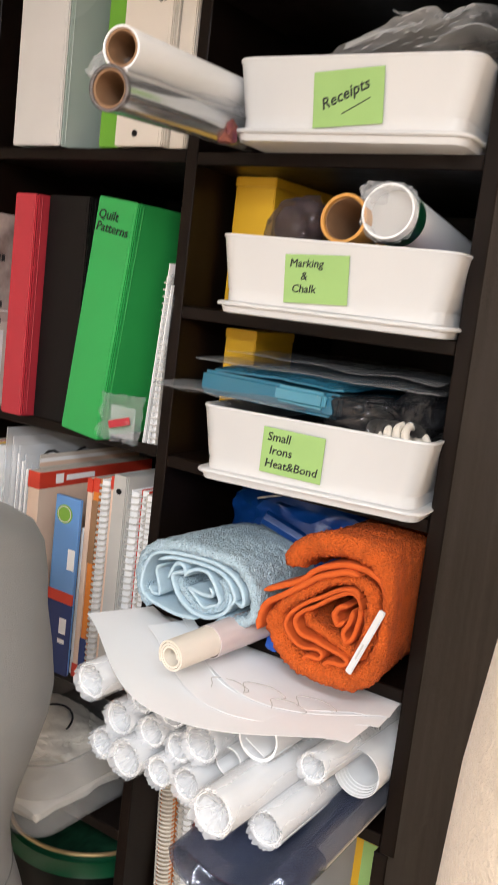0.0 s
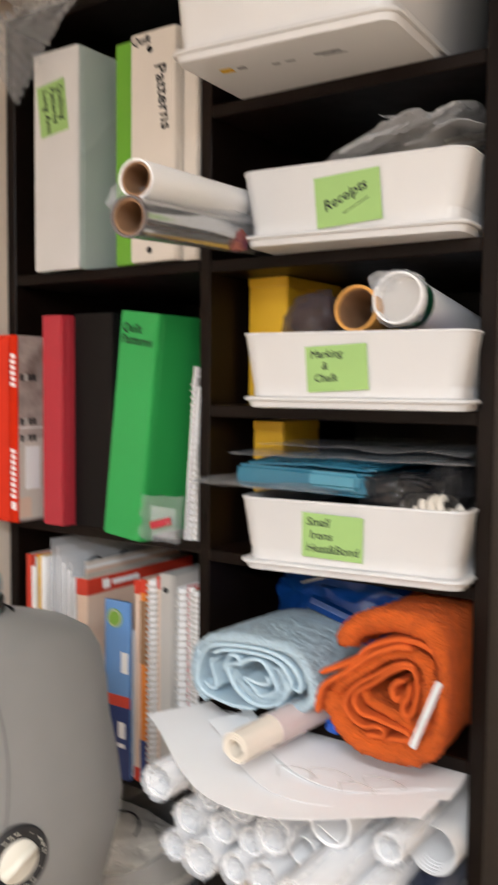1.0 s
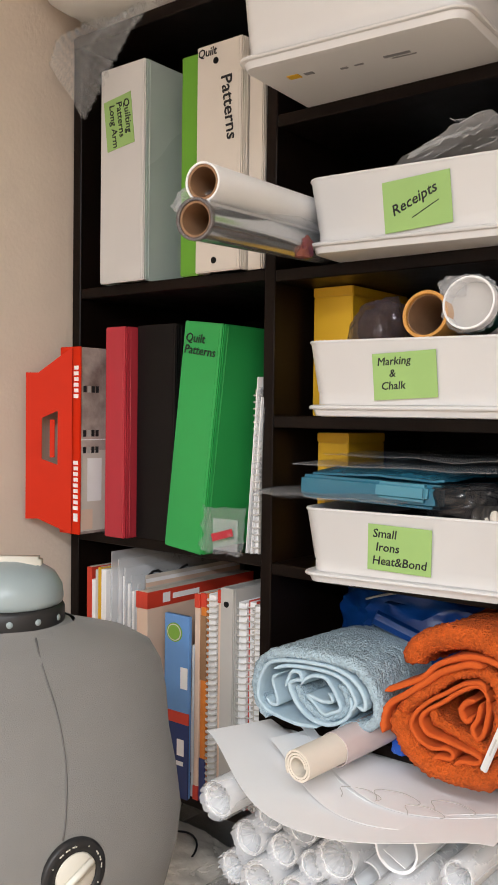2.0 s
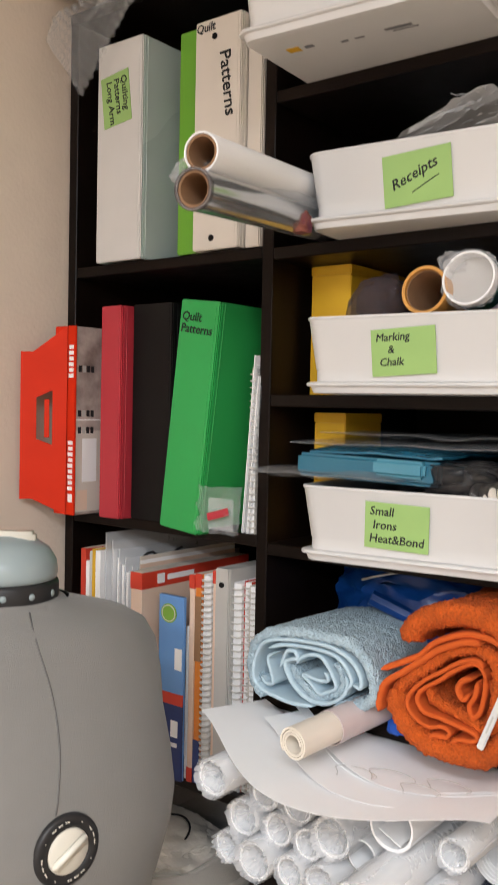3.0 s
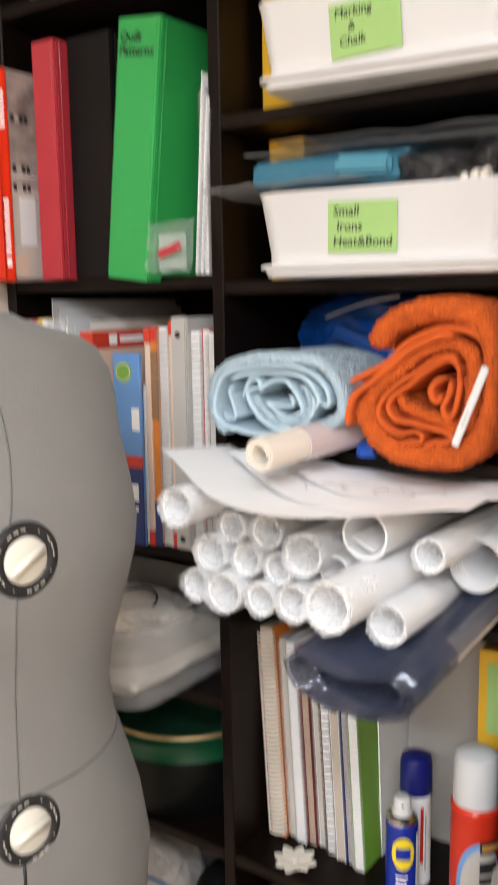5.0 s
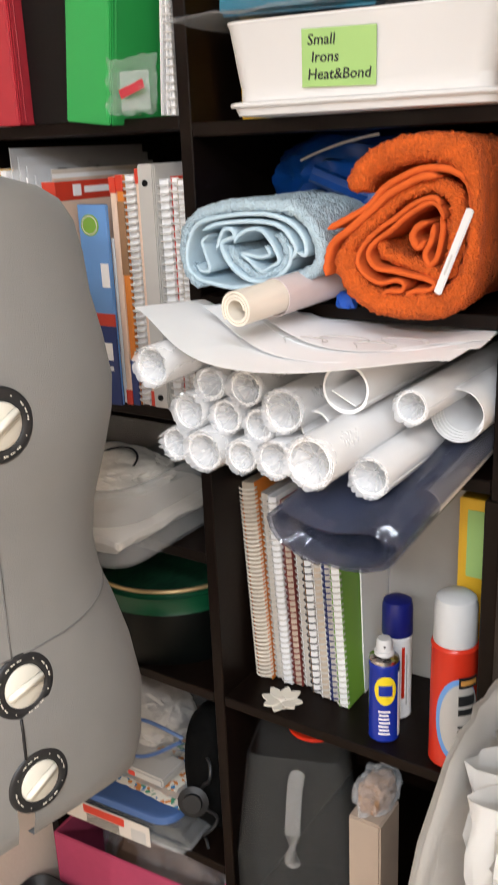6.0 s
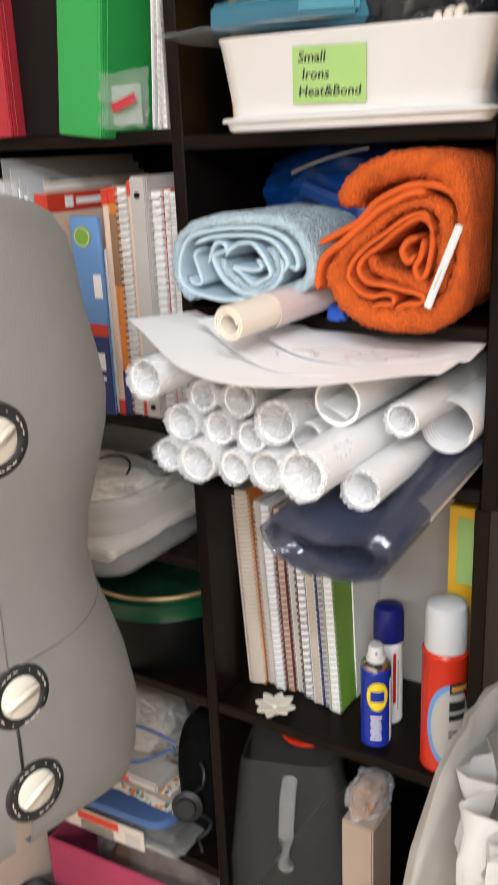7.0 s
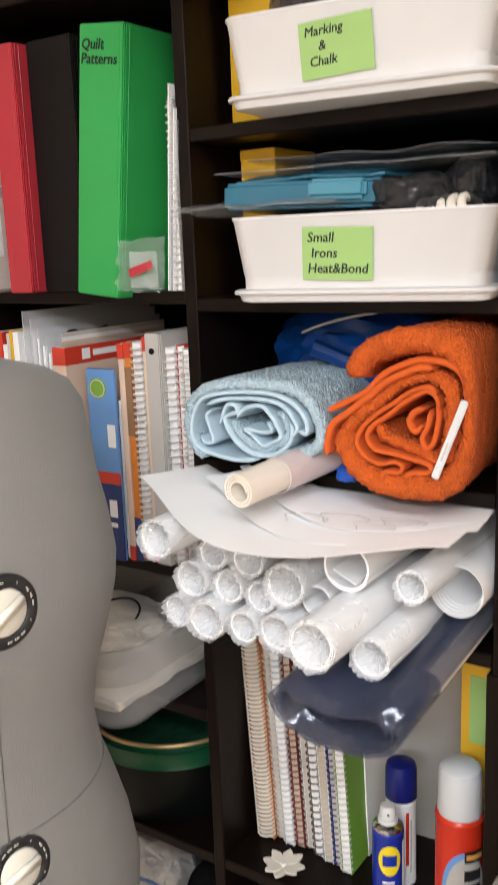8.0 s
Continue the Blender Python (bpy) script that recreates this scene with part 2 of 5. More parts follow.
for z in RIGHT.values():
    panel("shelf", DX1 + 0.0003, RX - (0.0003 if z > 0.71 else 0.0058), 0.001, BACK - 0.0003, z - SH, z)


# ---- white bins on their lids ----
def bin_mesh(W, D, H, lip, t=0.003):
    """Open tapered box: outer shell, rim and inside."""
    bm = bmesh.new()

    def ring(w, d, z, r, yoff=0.0):
        out = []
        for cx, cy, a0 in ((w / 2 - r, -d / 2 + r, -90), (w / 2 - r, d / 2 - r, 0), (-w / 2 + r, d / 2 - r, 90), (-w / 2 + r, -d / 2 + r, 180)):
            for k in range(6):
                a = radians(a0 + 18 * k)
                out.append(bm.verts.new((cx + r * math.cos(a), D / 2 + cy + r * math.sin(a) + yoff, z)))
        return out
    k, q = 0.925, 0.978
    rows = [ring(W * k, D * q, lip, 0.016), ring(W * k, D * q, lip + 0.012, 0.016), ring(W * (k + 0.006), D * (q + .003), lip + 0.013, 0.016),
            ring(W, D, H - 0.004, 0.018), ring(W + 0.003, D + 0.003, H - 0.002, 0.019), ring(W + 0.002, D + 0.002, H, 0.019), ring(W - 2 * t, D - 2 * t, H, 0.017),
            ring(W * k - 2 * t, D * q - 2 * t, lip + t, 0.014)]
    for a, b in zip(rows, rows[1:]):
        for i in range(len(a)):
            j = (i + 1) % len(a)
            bm.faces.new((a[i], a[j], b[j], b[i]))
    bm.faces.new(rows[0][::-1])
    bm.faces.new(rows[-1])
    return bm


def lid_mesh(W, D, h):
    bm = bmesh.new()
    rows = []
    for w, z, r in ((W - 0.018, 0, 0.012), (W - 0.008, 0.001, 0.014), (W - 0.003, 0.0075, 0.016), (W + 0.004, 0.008, 0.018), (W + 0.006, 0.0095, 0.019), (W + 0.004, h - 0.001, 0.018), (W - 0.002, h, 0.016)):
        d = D + (w - W)
        row = []
        for cx, cy, a0 in ((w / 2 - r, -d / 2 + r, -90), (w / 2 - r, d / 2 - r, 0), (-w / 2 + r, d / 2 - r, 90), (-w / 2 + r, -d / 2 + r, 180)):
            for k in range(6):
                a = radians(a0 + 18 * k)
                row.append(bm.verts.new((cx + r * math.cos(a), D / 2 + cy + r * math.sin(a), z)))
        rows.append(row)
    for a, b in zip(rows, rows[1:]):
        for i in range(len(a)):
            j = (i + 1) % len(a)
            bm.faces.new((a[i], a[j], b[j], b[i]))
    bm.faces.new(rows[0][::-1])
    bm.faces.new(rows[-1])
    return bm


def white_bin(m, label, W=0.251, D=0.33, H=0.080):
    b = thing("storage_bin", m, label, "storage bin", "white bins in the bookcase")
    part("tub", bin_mesh(W, D, H, 0.0128), WHITE, b)
    part("lid", lid_mesh(W - 0.004, D - 0.004, 0.0125), WHITE, b)
    return b


def face_point(x, z):
    """Pose on the sloping front of a bin, x along it, z up, looking out."""
    H, lip, D = 0.080, 0.0128, 0.33
    f = (z - lip) / (H - lip)
    y = (D - D * 0.978) / 2 * (1 - f)
    slope = math.degrees(math.atan2(D * 0.022 / 2, H - lip))
    return pose(x, y - 0.0022, z, 90 + slope)


def note(parent, x, z, w, h, turn, label):
    m = face_point(x, z) @ pose(0, 0, 0, 0, 0, turn)
    o = part("paper_note", box(-w / 2, w / 2, -h / 2, h / 2, -0.0003, 0.0003), LABEL, parent, label)
    o.matrix_basis = m
    return m


bin_r = white_bin(pose(0.2235, -0.052, RIGHT["S1"], 0, 0, 4.5), "white plastic bin with a green note, standing on its lid")
m = note(bin_r, 0.0025, 0.041, 0.072, 0.051, 4, "green paper note with handwriting")
words("handwriting", "Receipts", 0.0150, m @ pose(-0.026, -0.010, 0.0006, 0, 0, 20), INK, bin_r)
words("handwriting", "_____", 0.0125, m @ pose(-0.006, -0.013, 0.0006, 0, 0, 24), INK, bin_r)
bin_m = white_bin(pose(0.2305, -0.055, RIGHT["m1"], 0, 0, 6), "white plastic bin with a green note, filled with paper tubes")
m = note(bin_m, -0.012, 0.0425, 0.068, 0.047, 3, "green paper note with handwriting")
words("handwriting", "Marking\n    &\n Chalk", 0.0112, m @ pose(-0.029, 0.0115, 0.0006, 0, 0, 0), INK, bin_m, shear=0.15, line=1.1)
bin_i = white_bin(pose(0.2305, -0.055, RIGHT["S2"], 0, 0, 7), "white plastic bin with a green note, heaped with blue plastic packets")
m = note(bin_i, -0.014, 0.0440, 0.068, 0.047, -1.5, "green paper note with handwriting")
words("handwriting", "Small\n Irons\nHeat&Bond", 0.0124, m @ pose(-0.029, 0.0105, 0.0006, 0, 0, 0), INK, bin_i, shear=0.12, line=1.12)
bin_t = white_bin(pose(0.182, -0.124, RIGHT["m0"], 0, 0, 4), "empty-looking white plastic bin pulled far out over its shelf", H=0.11)
part("sticker", box(-0.088, -0.074, 0.040, 0.050, -0.0006, 0.0004), mat("yellow_sticker", (0.70, 0.40, 0.01), 0.5), bin_t, "small yellow sticker")
for x0, x1, y0, y1 in ((-0.068, -0.058, 0.042, 0.048), (-0.030, -0.022, 0.050, 0.054), (-0.014, -0.004, 0.050, 0.053), (0.020, 0.048, 0.046, 0.051), (0.026, 0.052, 0.054, 0.056)):
    part("moulded_mark", box(x0, x1, y0, y1, -0.0005, 0.0004), mat("grey_print", (0.22, 0.22, 0.23), 0.5), bin_t)


# ---- binders ----
def binder(m, w, h, d, spine, cover, label, holes=0, rings=True):
    b = thing("ring_binder", m, label, "binder", "ring binders")
    part("spine", box(0, w, 0, 0.003, 0, h, 0.0014), spine, b)
    part("front_cover", box(w - 0.003, w, 0.0035, d, 0, h, 0.0012), cover, b)
    part("back_cover", box(0, 0.003, 0.0035, d, 0, h, 0.0012), cover, b)
    part("page_block", box(0.006, w - 0.006, 0.012, d - 0.012, 0.004, h - 0.012), PAGES, b)
    if w > 0.03:
        part("hinge", box(w - 0.0006, w + 0.0005, 0.009, 0.0105, 0.003, h - 0.003, 0.0004, 1), cover, b)
        part("spine_weld", box(w - 0.0062, w - 0.0052, -0.0004, 0.0002, 0.003, h - 0.003, 0.0002, 1), spine, b)
    if holes:
        for z in (0.014, h - 0.022):
            part("finger_hole", place(lathe([(0, -0.0006), (0.0037, -0.0006), (0.0041, 0.0006), (0, 0.0008)], 18), pose(w * holes, -0.0004, z, 90)), BLACKV, b)
    return b


A0 = LEFT["S1"]
b1 = binder(pose(-0.278, -0.015, A0), 0.085, 0.288, 0.275, BINDW, BINDGREY, "thick white ring binder with a green note on its spine")
b2 = binder(pose(-0.138, -0.004, A0), 0.033, 0.277, 0.26, LIME, LIME, "thin lime green ring binder")
b3 = binder(pose(-0.103, -0.014, A0), 0.073, 0.278, 0.27, CREAM, CREAM, "cream ring binder with handwriting on its spine", holes=0.43)
b4 = binder(pose(-0.029, -0.002, A0), 0.022, 0.278, 0.27, CREAM, CREAM, "thin cream ring binder")
B0 = LEFT["S2"]
b5 = binder(pose(-0.259, -0.020, B0), 0.0395, 0.284, 0.27, CRIMSON, CRIMSON, "glossy crimson ring binder")
b6 = binder(pose(-0.2185, 0.000, B0), 0.0720, 0.286, 0.27, BLACKV, BLACKV, "plain black vinyl ring binder beside a red one")
b7 = binder(pose(-0.1435, -0.022, B0 + 0.0005, 0, 6.5, 0), 0.064, 0.287, 0.275, GREEN, GREEN, "leaning green ring binder with handwriting on its spine")

# ---- dress form ----
def dress_form():
    """Adjustable sewing form on its stand, one mesh."""
    C = Vector((-0.072, -0.300))
    face = radians(-10)
    fx, fy = Vector((math.cos(face), math.sin(face))), Vector((-math.sin(face), math.cos(face)))
    bm = bmesh.new()
    # z, front half, back half, side half, square
    rows = [(0.372, .090, .11, .145), (0.380, .104, .13, .160), (0.42, .114, .137, .170), (0.49, .118, .14, .176), (0.55, .117, .13, .165), (0.60, .112, .115, .150), (0.64, .108, .105, .136),
            (0.68, .108, .10, .130), (0.72, .111, .102, .136), (0.77, .122, .108, .152), (0.81, .130, .11, .163), (0.84, .131, .11, .167), (0.88, .124, .11, .163), (0.92, .112, .11, .157),
            (0.955, .100, .11, .158), (0.985, .090, .105, .154), (1.005, .082, .098, .142), (1.018, .075, .088, .120), (1.026, .064, .076, .092), (1.034, .054, .06, .064), (1.040, .049, .052, .052)]
    n = 72
    rings = []
    for z, a, bk, s in rows:
        ring = []
        for i in range(n):
            t = 2 * math.pi * i / n
            c, q = math.cos(t), math.sin(t)
            e = 0.86
            zz = z + (0.045 * max(0.0, c) ** 2 * max(0.0, (0.49 - z) / 0.118) if z < 0.49 else 0.0)
            px = (a if c > 0 else bk) * math.copysign(abs(c) ** e, c)
            py = s * math.copysign(abs(q) ** e, q)
            ring.append(bm.verts.new((*(C + fx * px + fy * py), zz)))
        rings.append(ring)
    for a, b in zip(rings, rings[1:]):
        for i in range(n):
            bm.faces.new((a[i], a[(i + 1) % n], b[(i + 1) % n], b[i])).smooth = True
    slit = [f for f in bm.faces if f.calc_center_median().z < 0.478 and any(v in f.verts for v in (rings[0][-2], rings[1][-2], rings[2][-2])) and any(v in f.verts for v in (rings[0][-1], rings[1][-1], rings[2][-1]))]
    bmesh.ops.delete(bm, geom=slit, context="FACES")
    for f in bm.faces:
        f.material_index = 0

    def add(sub, mi):
        me = bpy.data.meshes.new("tmp")
        sub.to_mesh(me)
        sub.free()
        k = len(bm.faces)
        bm.from_mesh(me)
        bpy.data.meshes.remove(me)
        bm.faces.ensure_lookup_table()
        for f in bm.faces[k:]:
            f.material_index, f.smooth = mi, True

    add(lathe([(0.060, 1.030), (0.054, 1.0385), (0.046, 1.041), (0, 1.042)], 48, cx=C.x - 0.003, cy=C.y - 0.003), 0)
    add(lathe([(0.046, 1.036), (0.051, 1.037), (0.0525, 1.040), (0.0525, 1.054), (0.051, 1.057), (0.046, 1.058)], 48, cx=C.x - 0.006, cy=C.y - 0.007), 1)
    add(lathe([(0.046, 1.057), (0.050, 1.059), (0.0515, 1.064), (0.050, 1.076), (0.043, 1.088), (0.030, 1.096), (0.012, 1.100), (0, 1.100)], 48, cx=C.x - 0.006, cy=C.y - 0.007), 3)
    add(place(box(-0.03, 0.03, -0.010, 0.010, 1.088, 1.104, 0.003), Matrix.Translation((C.x - 0.006, C.y - 0.007, 0)) @ pose(0, 0, 0, 0, 0, 40)), 2)
    for a in (-38, -8, 22):
        add(place(lathe([(0, 0.0012), (0.0026, 0.0010), (0.0032, 0.0)], 14), Matrix.Translation((C.x - 0.006, C.y - 0.007, 1.047)) @ pose(0, 0, 0, 0, 0, a) @ pose(0.0525, 0, 0, 0, 90, 0)), 3)
    # dials
    for z, a, tilt, turn in ((0.838, 0.131, 0, 122), (0.588, 0.113, 4, 104), (0.488, 0.118, 0, 118)):
        p = C + fx * (a - 0.002) - fy * 0.013
        m = Matrix.Translation((p.x, p.y, z)) @ Matrix.Rotation(face, 4, "Z") @ pose(0, 0, 0, 0, 90 - tilt, 0)
        add(place(lathe([(0.0205, 0.001), (0.021, 0.003), (0.030, 0.0026), (0.032, 0.001), (0.0325, -0.002), (0.031, -0.01), (0, -0.01)], 48), m), 1)
        add(place(lathe([(0, 0.0035), (0.019, 0.0035), (0.0205, 0.002), (0.0205, 0.0)], 40), m), 2)
        add(place(box(-0.0195, 0.0195, -0.004, 0.004, 0.003, 0.008, 0.0015), m @ pose(0, 0, 0, 0, 0, turn)), 2)
        add(place(box(-0.0185, 0.0185, -0.0075, -0.0045, 0.003, 0.0048, 0.0006), m @ pose(0, 0, 0, 0, 0, turn)), 2)
        for k in range(24):
            a = 2 * math.pi * k / 24
            if k % 6 < 3:
                add(place(box(-0.0008, 0.0008, -0.0007, 0.0007, 0.0022, 0.0031), m @ pose(0.0262 * math.cos(a), 0.0262 * math.sin(a), 0, 0, 0, math.degrees(a) + 20 * k)), 2)
                add(place(box(-0.0006, 0.0006, -0.0012, 0.0012, 0.0022, 0.0031), m @ pose(0.0264 * math.cos(a + 0.09), 0.0264 * math.sin(a + 0.09), 0, 0, 0, math.degrees(a))), 2)
            elif k % 6 == 4:
                add(place(lathe([(0, 0.0030), (0.0007, 0.0030), (0.0007, 0.0022)], 8), m @ pose(0.0262 * math.cos(a), 0.0262 * math.sin(a), 0)), 2)
    # seams: centre front, waist split and princess lines
    def on_form(z, t):
        for (z0, a0, b0, s0), (z1, a1, b1, s1) in zip(rows, rows[1:]):
            if z0 <= z <= z1:
                k = (z - z0) / (z1 - z0)
                a, bk, sd = a0 + (a1 - a0) * k, b0 + (b1 - b0) * k, s0 + (s1 - s0) * k
                break
        c, q = math.cos(t), math.sin(t)
        p = C + fx * ((a if c > 0 else bk) * math.copysign(abs(c) ** 0.86, c)) + fy * (sd * math.copysign(abs(q) ** 0.86, q))
        return Vector((p.x, p.y, z))
    off = -0.10
    add(sweep([on_form(0.87 + 0.164 * k / 16, off + 0.10 * math.sin(k / 16 * 2.2) - 0.12 * (k / 16) ** 2) for k in range(17)], 0.0010, 6), 4)
    add(sweep([on_form(0.62 + 0.187 * k / 12, off) for k in range(13)], 0.0009, 6), 4)
    # Dark tubes here and at the waist stand in for shade inside panel gaps.
    add(sweep([on_form(0.517 + 0.042 * k / 4, off) for k in range(5)], 0.0016, 6), 1)
    add(sweep([on_form(0.618 + 0.030 * (1 - math.cos(k / 40 * 2 * math.pi)), off + k / 40 * 2 * math.pi) for k in range(41)], 0.0011, 6), 4)
    # stand
    add(lathe([(0.016, FLOOR + 0.02), (0.016, 0.42)], 24, cx=C.x - 0.045, cy=C.y - 0.03), 1)
    for k in range(4):
        add(place(box(0.01, 0.20, -0.016, 0.016, 0, 0.028, 0.006), Matrix.Translation((C.x - 0.045, C.y - 0.03, FLOOR)) @ pose(0, 0, 0, 0, 0, 45 + 90 * k)), 1)
    o = obj("dress_form", bm, [FORM, DIALB, DIALW, NECK, SEAM_GAP])
    return tagged(o, "grey jersey-covered adjustable sewing form with black dials", "dress form")


dress_form()

# ---- more materials ----
def film(name, col=(0.85, 0.86, 0.88), alpha=0.28, rough=0.12, bump=0.4, bscale=60.0, stretch=(1, 1, 1)):
    return mat(name, col, rough, var=0.05, scale=25, alpha=alpha, bump=bump, bscale=bscale, rvar=0.05, stretch=stretch)


SLEEVE = film("crinkled_sleeve_film", (0.95, 0.95, 0.96), 0.28, 0.04, 0.25, 60)
BAGFILM = film("cloudy_bag_film", (0.80, 0.79, 0.79), 0.38, 0.10, 0.5, 45)
FILM = film("clear_plastic_film", alpha=0.20, rough=0.08)
BUBBLE = film("bubble_film", alpha=0.10, rough=0.10)
MILK = film("milky_plastic", (0.84, 0.84, 0.83), 0.15, 0.14, 0.1)
MILKRIM = film("milky_rim_plastic", (0.50, 0.50, 0.49), 0.26, 0.15, 0.05)
CLEARBOX = film("clear_rigid_plastic", (0.15, 0.153, 0.15), 0.09, 0.06, 0.0)
VINYL = film("smoky_clear_vinyl", (0.05, 0.062, 0.11), 0.46, 0.07, 0.45, 55, (1, 0.06, 1))
TEAL = film("teal_plastic_packet", (0.03, 0.17, 0.26), 0.85, 0.2, 0.5, 50)
# Lighter copy of the packet teal, with sheen put into the colour.
TEALSHINE = film("lightened_teal_sheen", (0.07, 0.27, 0.37), 0.9, 0.12, 0.4, 45)
GREYSLEEVE = film("grey_clear_sleeve", (0.36, 0.37, 0.38), 0.33, 0.06, 0.5, 40)
BLACKFILM = film("shiny_black_film", (0.02, 0.02, 0.022), 0.8, 0.10, 0.6, 40)
DARKFILM = film("dark_plastic_film", (0.12, 0.095, 0.10), 0.5, 0.09, 1.0, 45)
SMOKE = film("thin_smoky_film", (0.075, 0.055, 0.062), 0.50, 0.06, 0.35, 45)
YELLOW = mat("yellow_card", (0.72, 0.42, 0.02), 0.5, var=0.07)
TAN = mat("orange_tube_card", (0.62, 0.30, 0.07), 0.55, var=0.08)
CREAMTUBE = mat("cream_paper_tube", (0.80, 0.73, 0.63), 0.6, var=0.05, bump=0.06, bscale=60)
PINKISH = film("pink_tinted_sleeve", (0.86, 0.74, 0.73), 0.6, 0.2, 0.3)
FOIL = mat("silver_film_roll", (0.55, 0.56, 0.57), 0.18, metal=0.75, var=0.12, bump=0.1, bscale=40)
BLUEN = mat("royal_blue_nylon", (0.003, 0.045, 0.22), 0.35, var=0.25, scale=30, bump=0.4, bscale=60)
BOOKBLUE = mat("light_blue_cover", (0.14, 0.32, 0.66), 0.35, var=0.06)
NAVY = mat("navy_cover", (0.012, 0.035, 0.16), 0.35, var=0.1)
PEACH = mat("peach_cover", (0.78, 0.58, 0.45), 0.5, var=0.06)
REDCARD = mat("red_cover", (0.62, 0.05, 0.025), 0.4, var=0.08)
ORANGE = mat("orange_cover", (0.72, 0.22, 0.03), 0.4, var=0.2, scale=60)
GREYCARD = mat("grey_cover", (0.50, 0.48, 0.45), 0.5, var=0.08)
GREENCARD = mat("leaf_green_cover", (0.20, 0.40, 0.05), 0.4, var=0.08)
MAROON = mat("maroon_wire", (0.22, 0.04, 0.03), 0.4)
WIRE = mat("white_coated_wire", (0.60, 0.575, 0.54), 0.35, var=0.05)
DKWIRE = mat("dark_wire", (0.03, 0.03, 0.035), 0.35)
PHOTO = mat("printed_photo_card", (0.70, 0.60, 0.54), 0.35, var=0.5, scale=42, col2=(0.13, 0.08, 0.07))
BATTING = mat("cream_cotton_batting", (0.56, 0.46, 0.36), 0.98, var=0.12, scale=80, bump=0.9, bscale=260, sheen=0.3)
BAGW = mat("white_plastic_sack", (0.92, 0.905, 0.88), 0.35, var=0.05, scale=12, bump=0.12, bscale=30)
nt = BAGW.node_tree
tb, ms = nt.nodes.new("ShaderNodeBsdfTranslucent"), nt.nodes.new("ShaderNodeMixShader")
tb.inputs[0].default_value, ms.inputs[0].default_value = (0.85, 0.83, 0.80, 1), 0.22
nt.links.new(nt.nodes["Principled BSDF"].outputs[0], ms.inputs[1])
nt.links.new(tb.outputs[0], ms.inputs[2])
nt.links.new(ms.outputs[0], nt.nodes["Material Output"].inputs[0])
CLOTHW = mat("white_folded_cloth", (0.84, 0.80, 0.73), 0.95, var=0.12, scale=40, bump=0.5, bscale=120)
BROWNWRAP = mat("brown_wrapped_cloth", (0.13, 0.07, 0.042), 0.7, var=0.4, scale=30)
TINGREEN = mat("green_tin_paint", (0.004, 0.062, 0.025), 0.3, var=0.1)
TINDARK = mat("dark_tin_paint", (0.003, 0.004, 0.0035), 0.35, var=0.3, spec=0.2)
TINPRINT = mat("printed_tin_lid", (0.02, 0.09, 0.045), 0.35, var=0.6, scale=160, col2=(0.002, 0.009, 0.006), stretch=(1, 0.35, 1))
GOLD = mat("gold_rim", (0.50, 0.36, 0.18), 0.35, metal=0.6)
PINK = mat("magenta_fabric_bin", (0.42, 0.052, 0.115), 0.8, var=0.1, scale=60, bump=0.3, bscale=400)
BLUELID = mat("blue_plastic_lid", (0.07, 0.14, 0.33), 0.35, var=0.06)
CANBLUE = mat("blue_can_paint", (0.01, 0.03, 0.30), 0.25, var=0.08)
CAPBLUE = mat("navy_plastic_cap", (0.008, 0.014, 0.16), 0.3, var=0.08)
CANRED = mat("red_can_paint", (0.62, 0.035, 0.014), 0.25, var=0.05)
CAPGREY = mat("pale_plastic_cap", (0.62, 0.63, 0.64), 0.3, var=0.03)
CANYEL = mat("yellow_can_print", (0.80, 0.62, 0.02), 0.3, var=0.04)
CORD = mat("black_rubber", (0.01, 0.01, 0.011), 0.5)
FLOWERM = mat("white_wooden_flower", (0.74, 0.68, 0.58), 0.7, var=0.06)
QUILT = cells("patchwork_print")
COLOURS = mat("patterned_fabric", (0.60, 0.42, 0.30), 0.8, var=0.6, scale=70, col2=(0.04, 0.22, 0.32))


def rounded(x0, x1, y0, y1, z0, z1, r, bm=None):
    """A flat lid with round corners and a soft upper edge."""
    bm = bm or bmesh.new()
    rows = []
    for inset, z in ((0.0, z0), (0.0, z1 - 0.003), (0.001, z1 - 0.001), (0.004, z1), (0.010, z1 - 0.0012)):
        row = []
        for cx, cy, a0 in ((x1 - r, y0 + r, -90), (x1 - r, y1 - r, 0), (x0 + r, y1 - r, 90), (x0 + r, y0 + r, 180)):
            for k in range(8):
                a = radians(a0 + 90 * k / 7)
                row.append(bm.verts.new((cx + (r - inset) * math.cos(a), cy + (r - inset) * math.sin(a), z)))
        rows.append(row)
    for a, b in zip(rows, rows[1:]):
        for i in range(len(a)):
            bm.faces.new((a[i], a[(i + 1) % len(a)], b[(i + 1) % len(a)], b[i]))
    bm.faces.new(rows[0][::-1])
    bm.faces.new(rows[-1])
    return bm


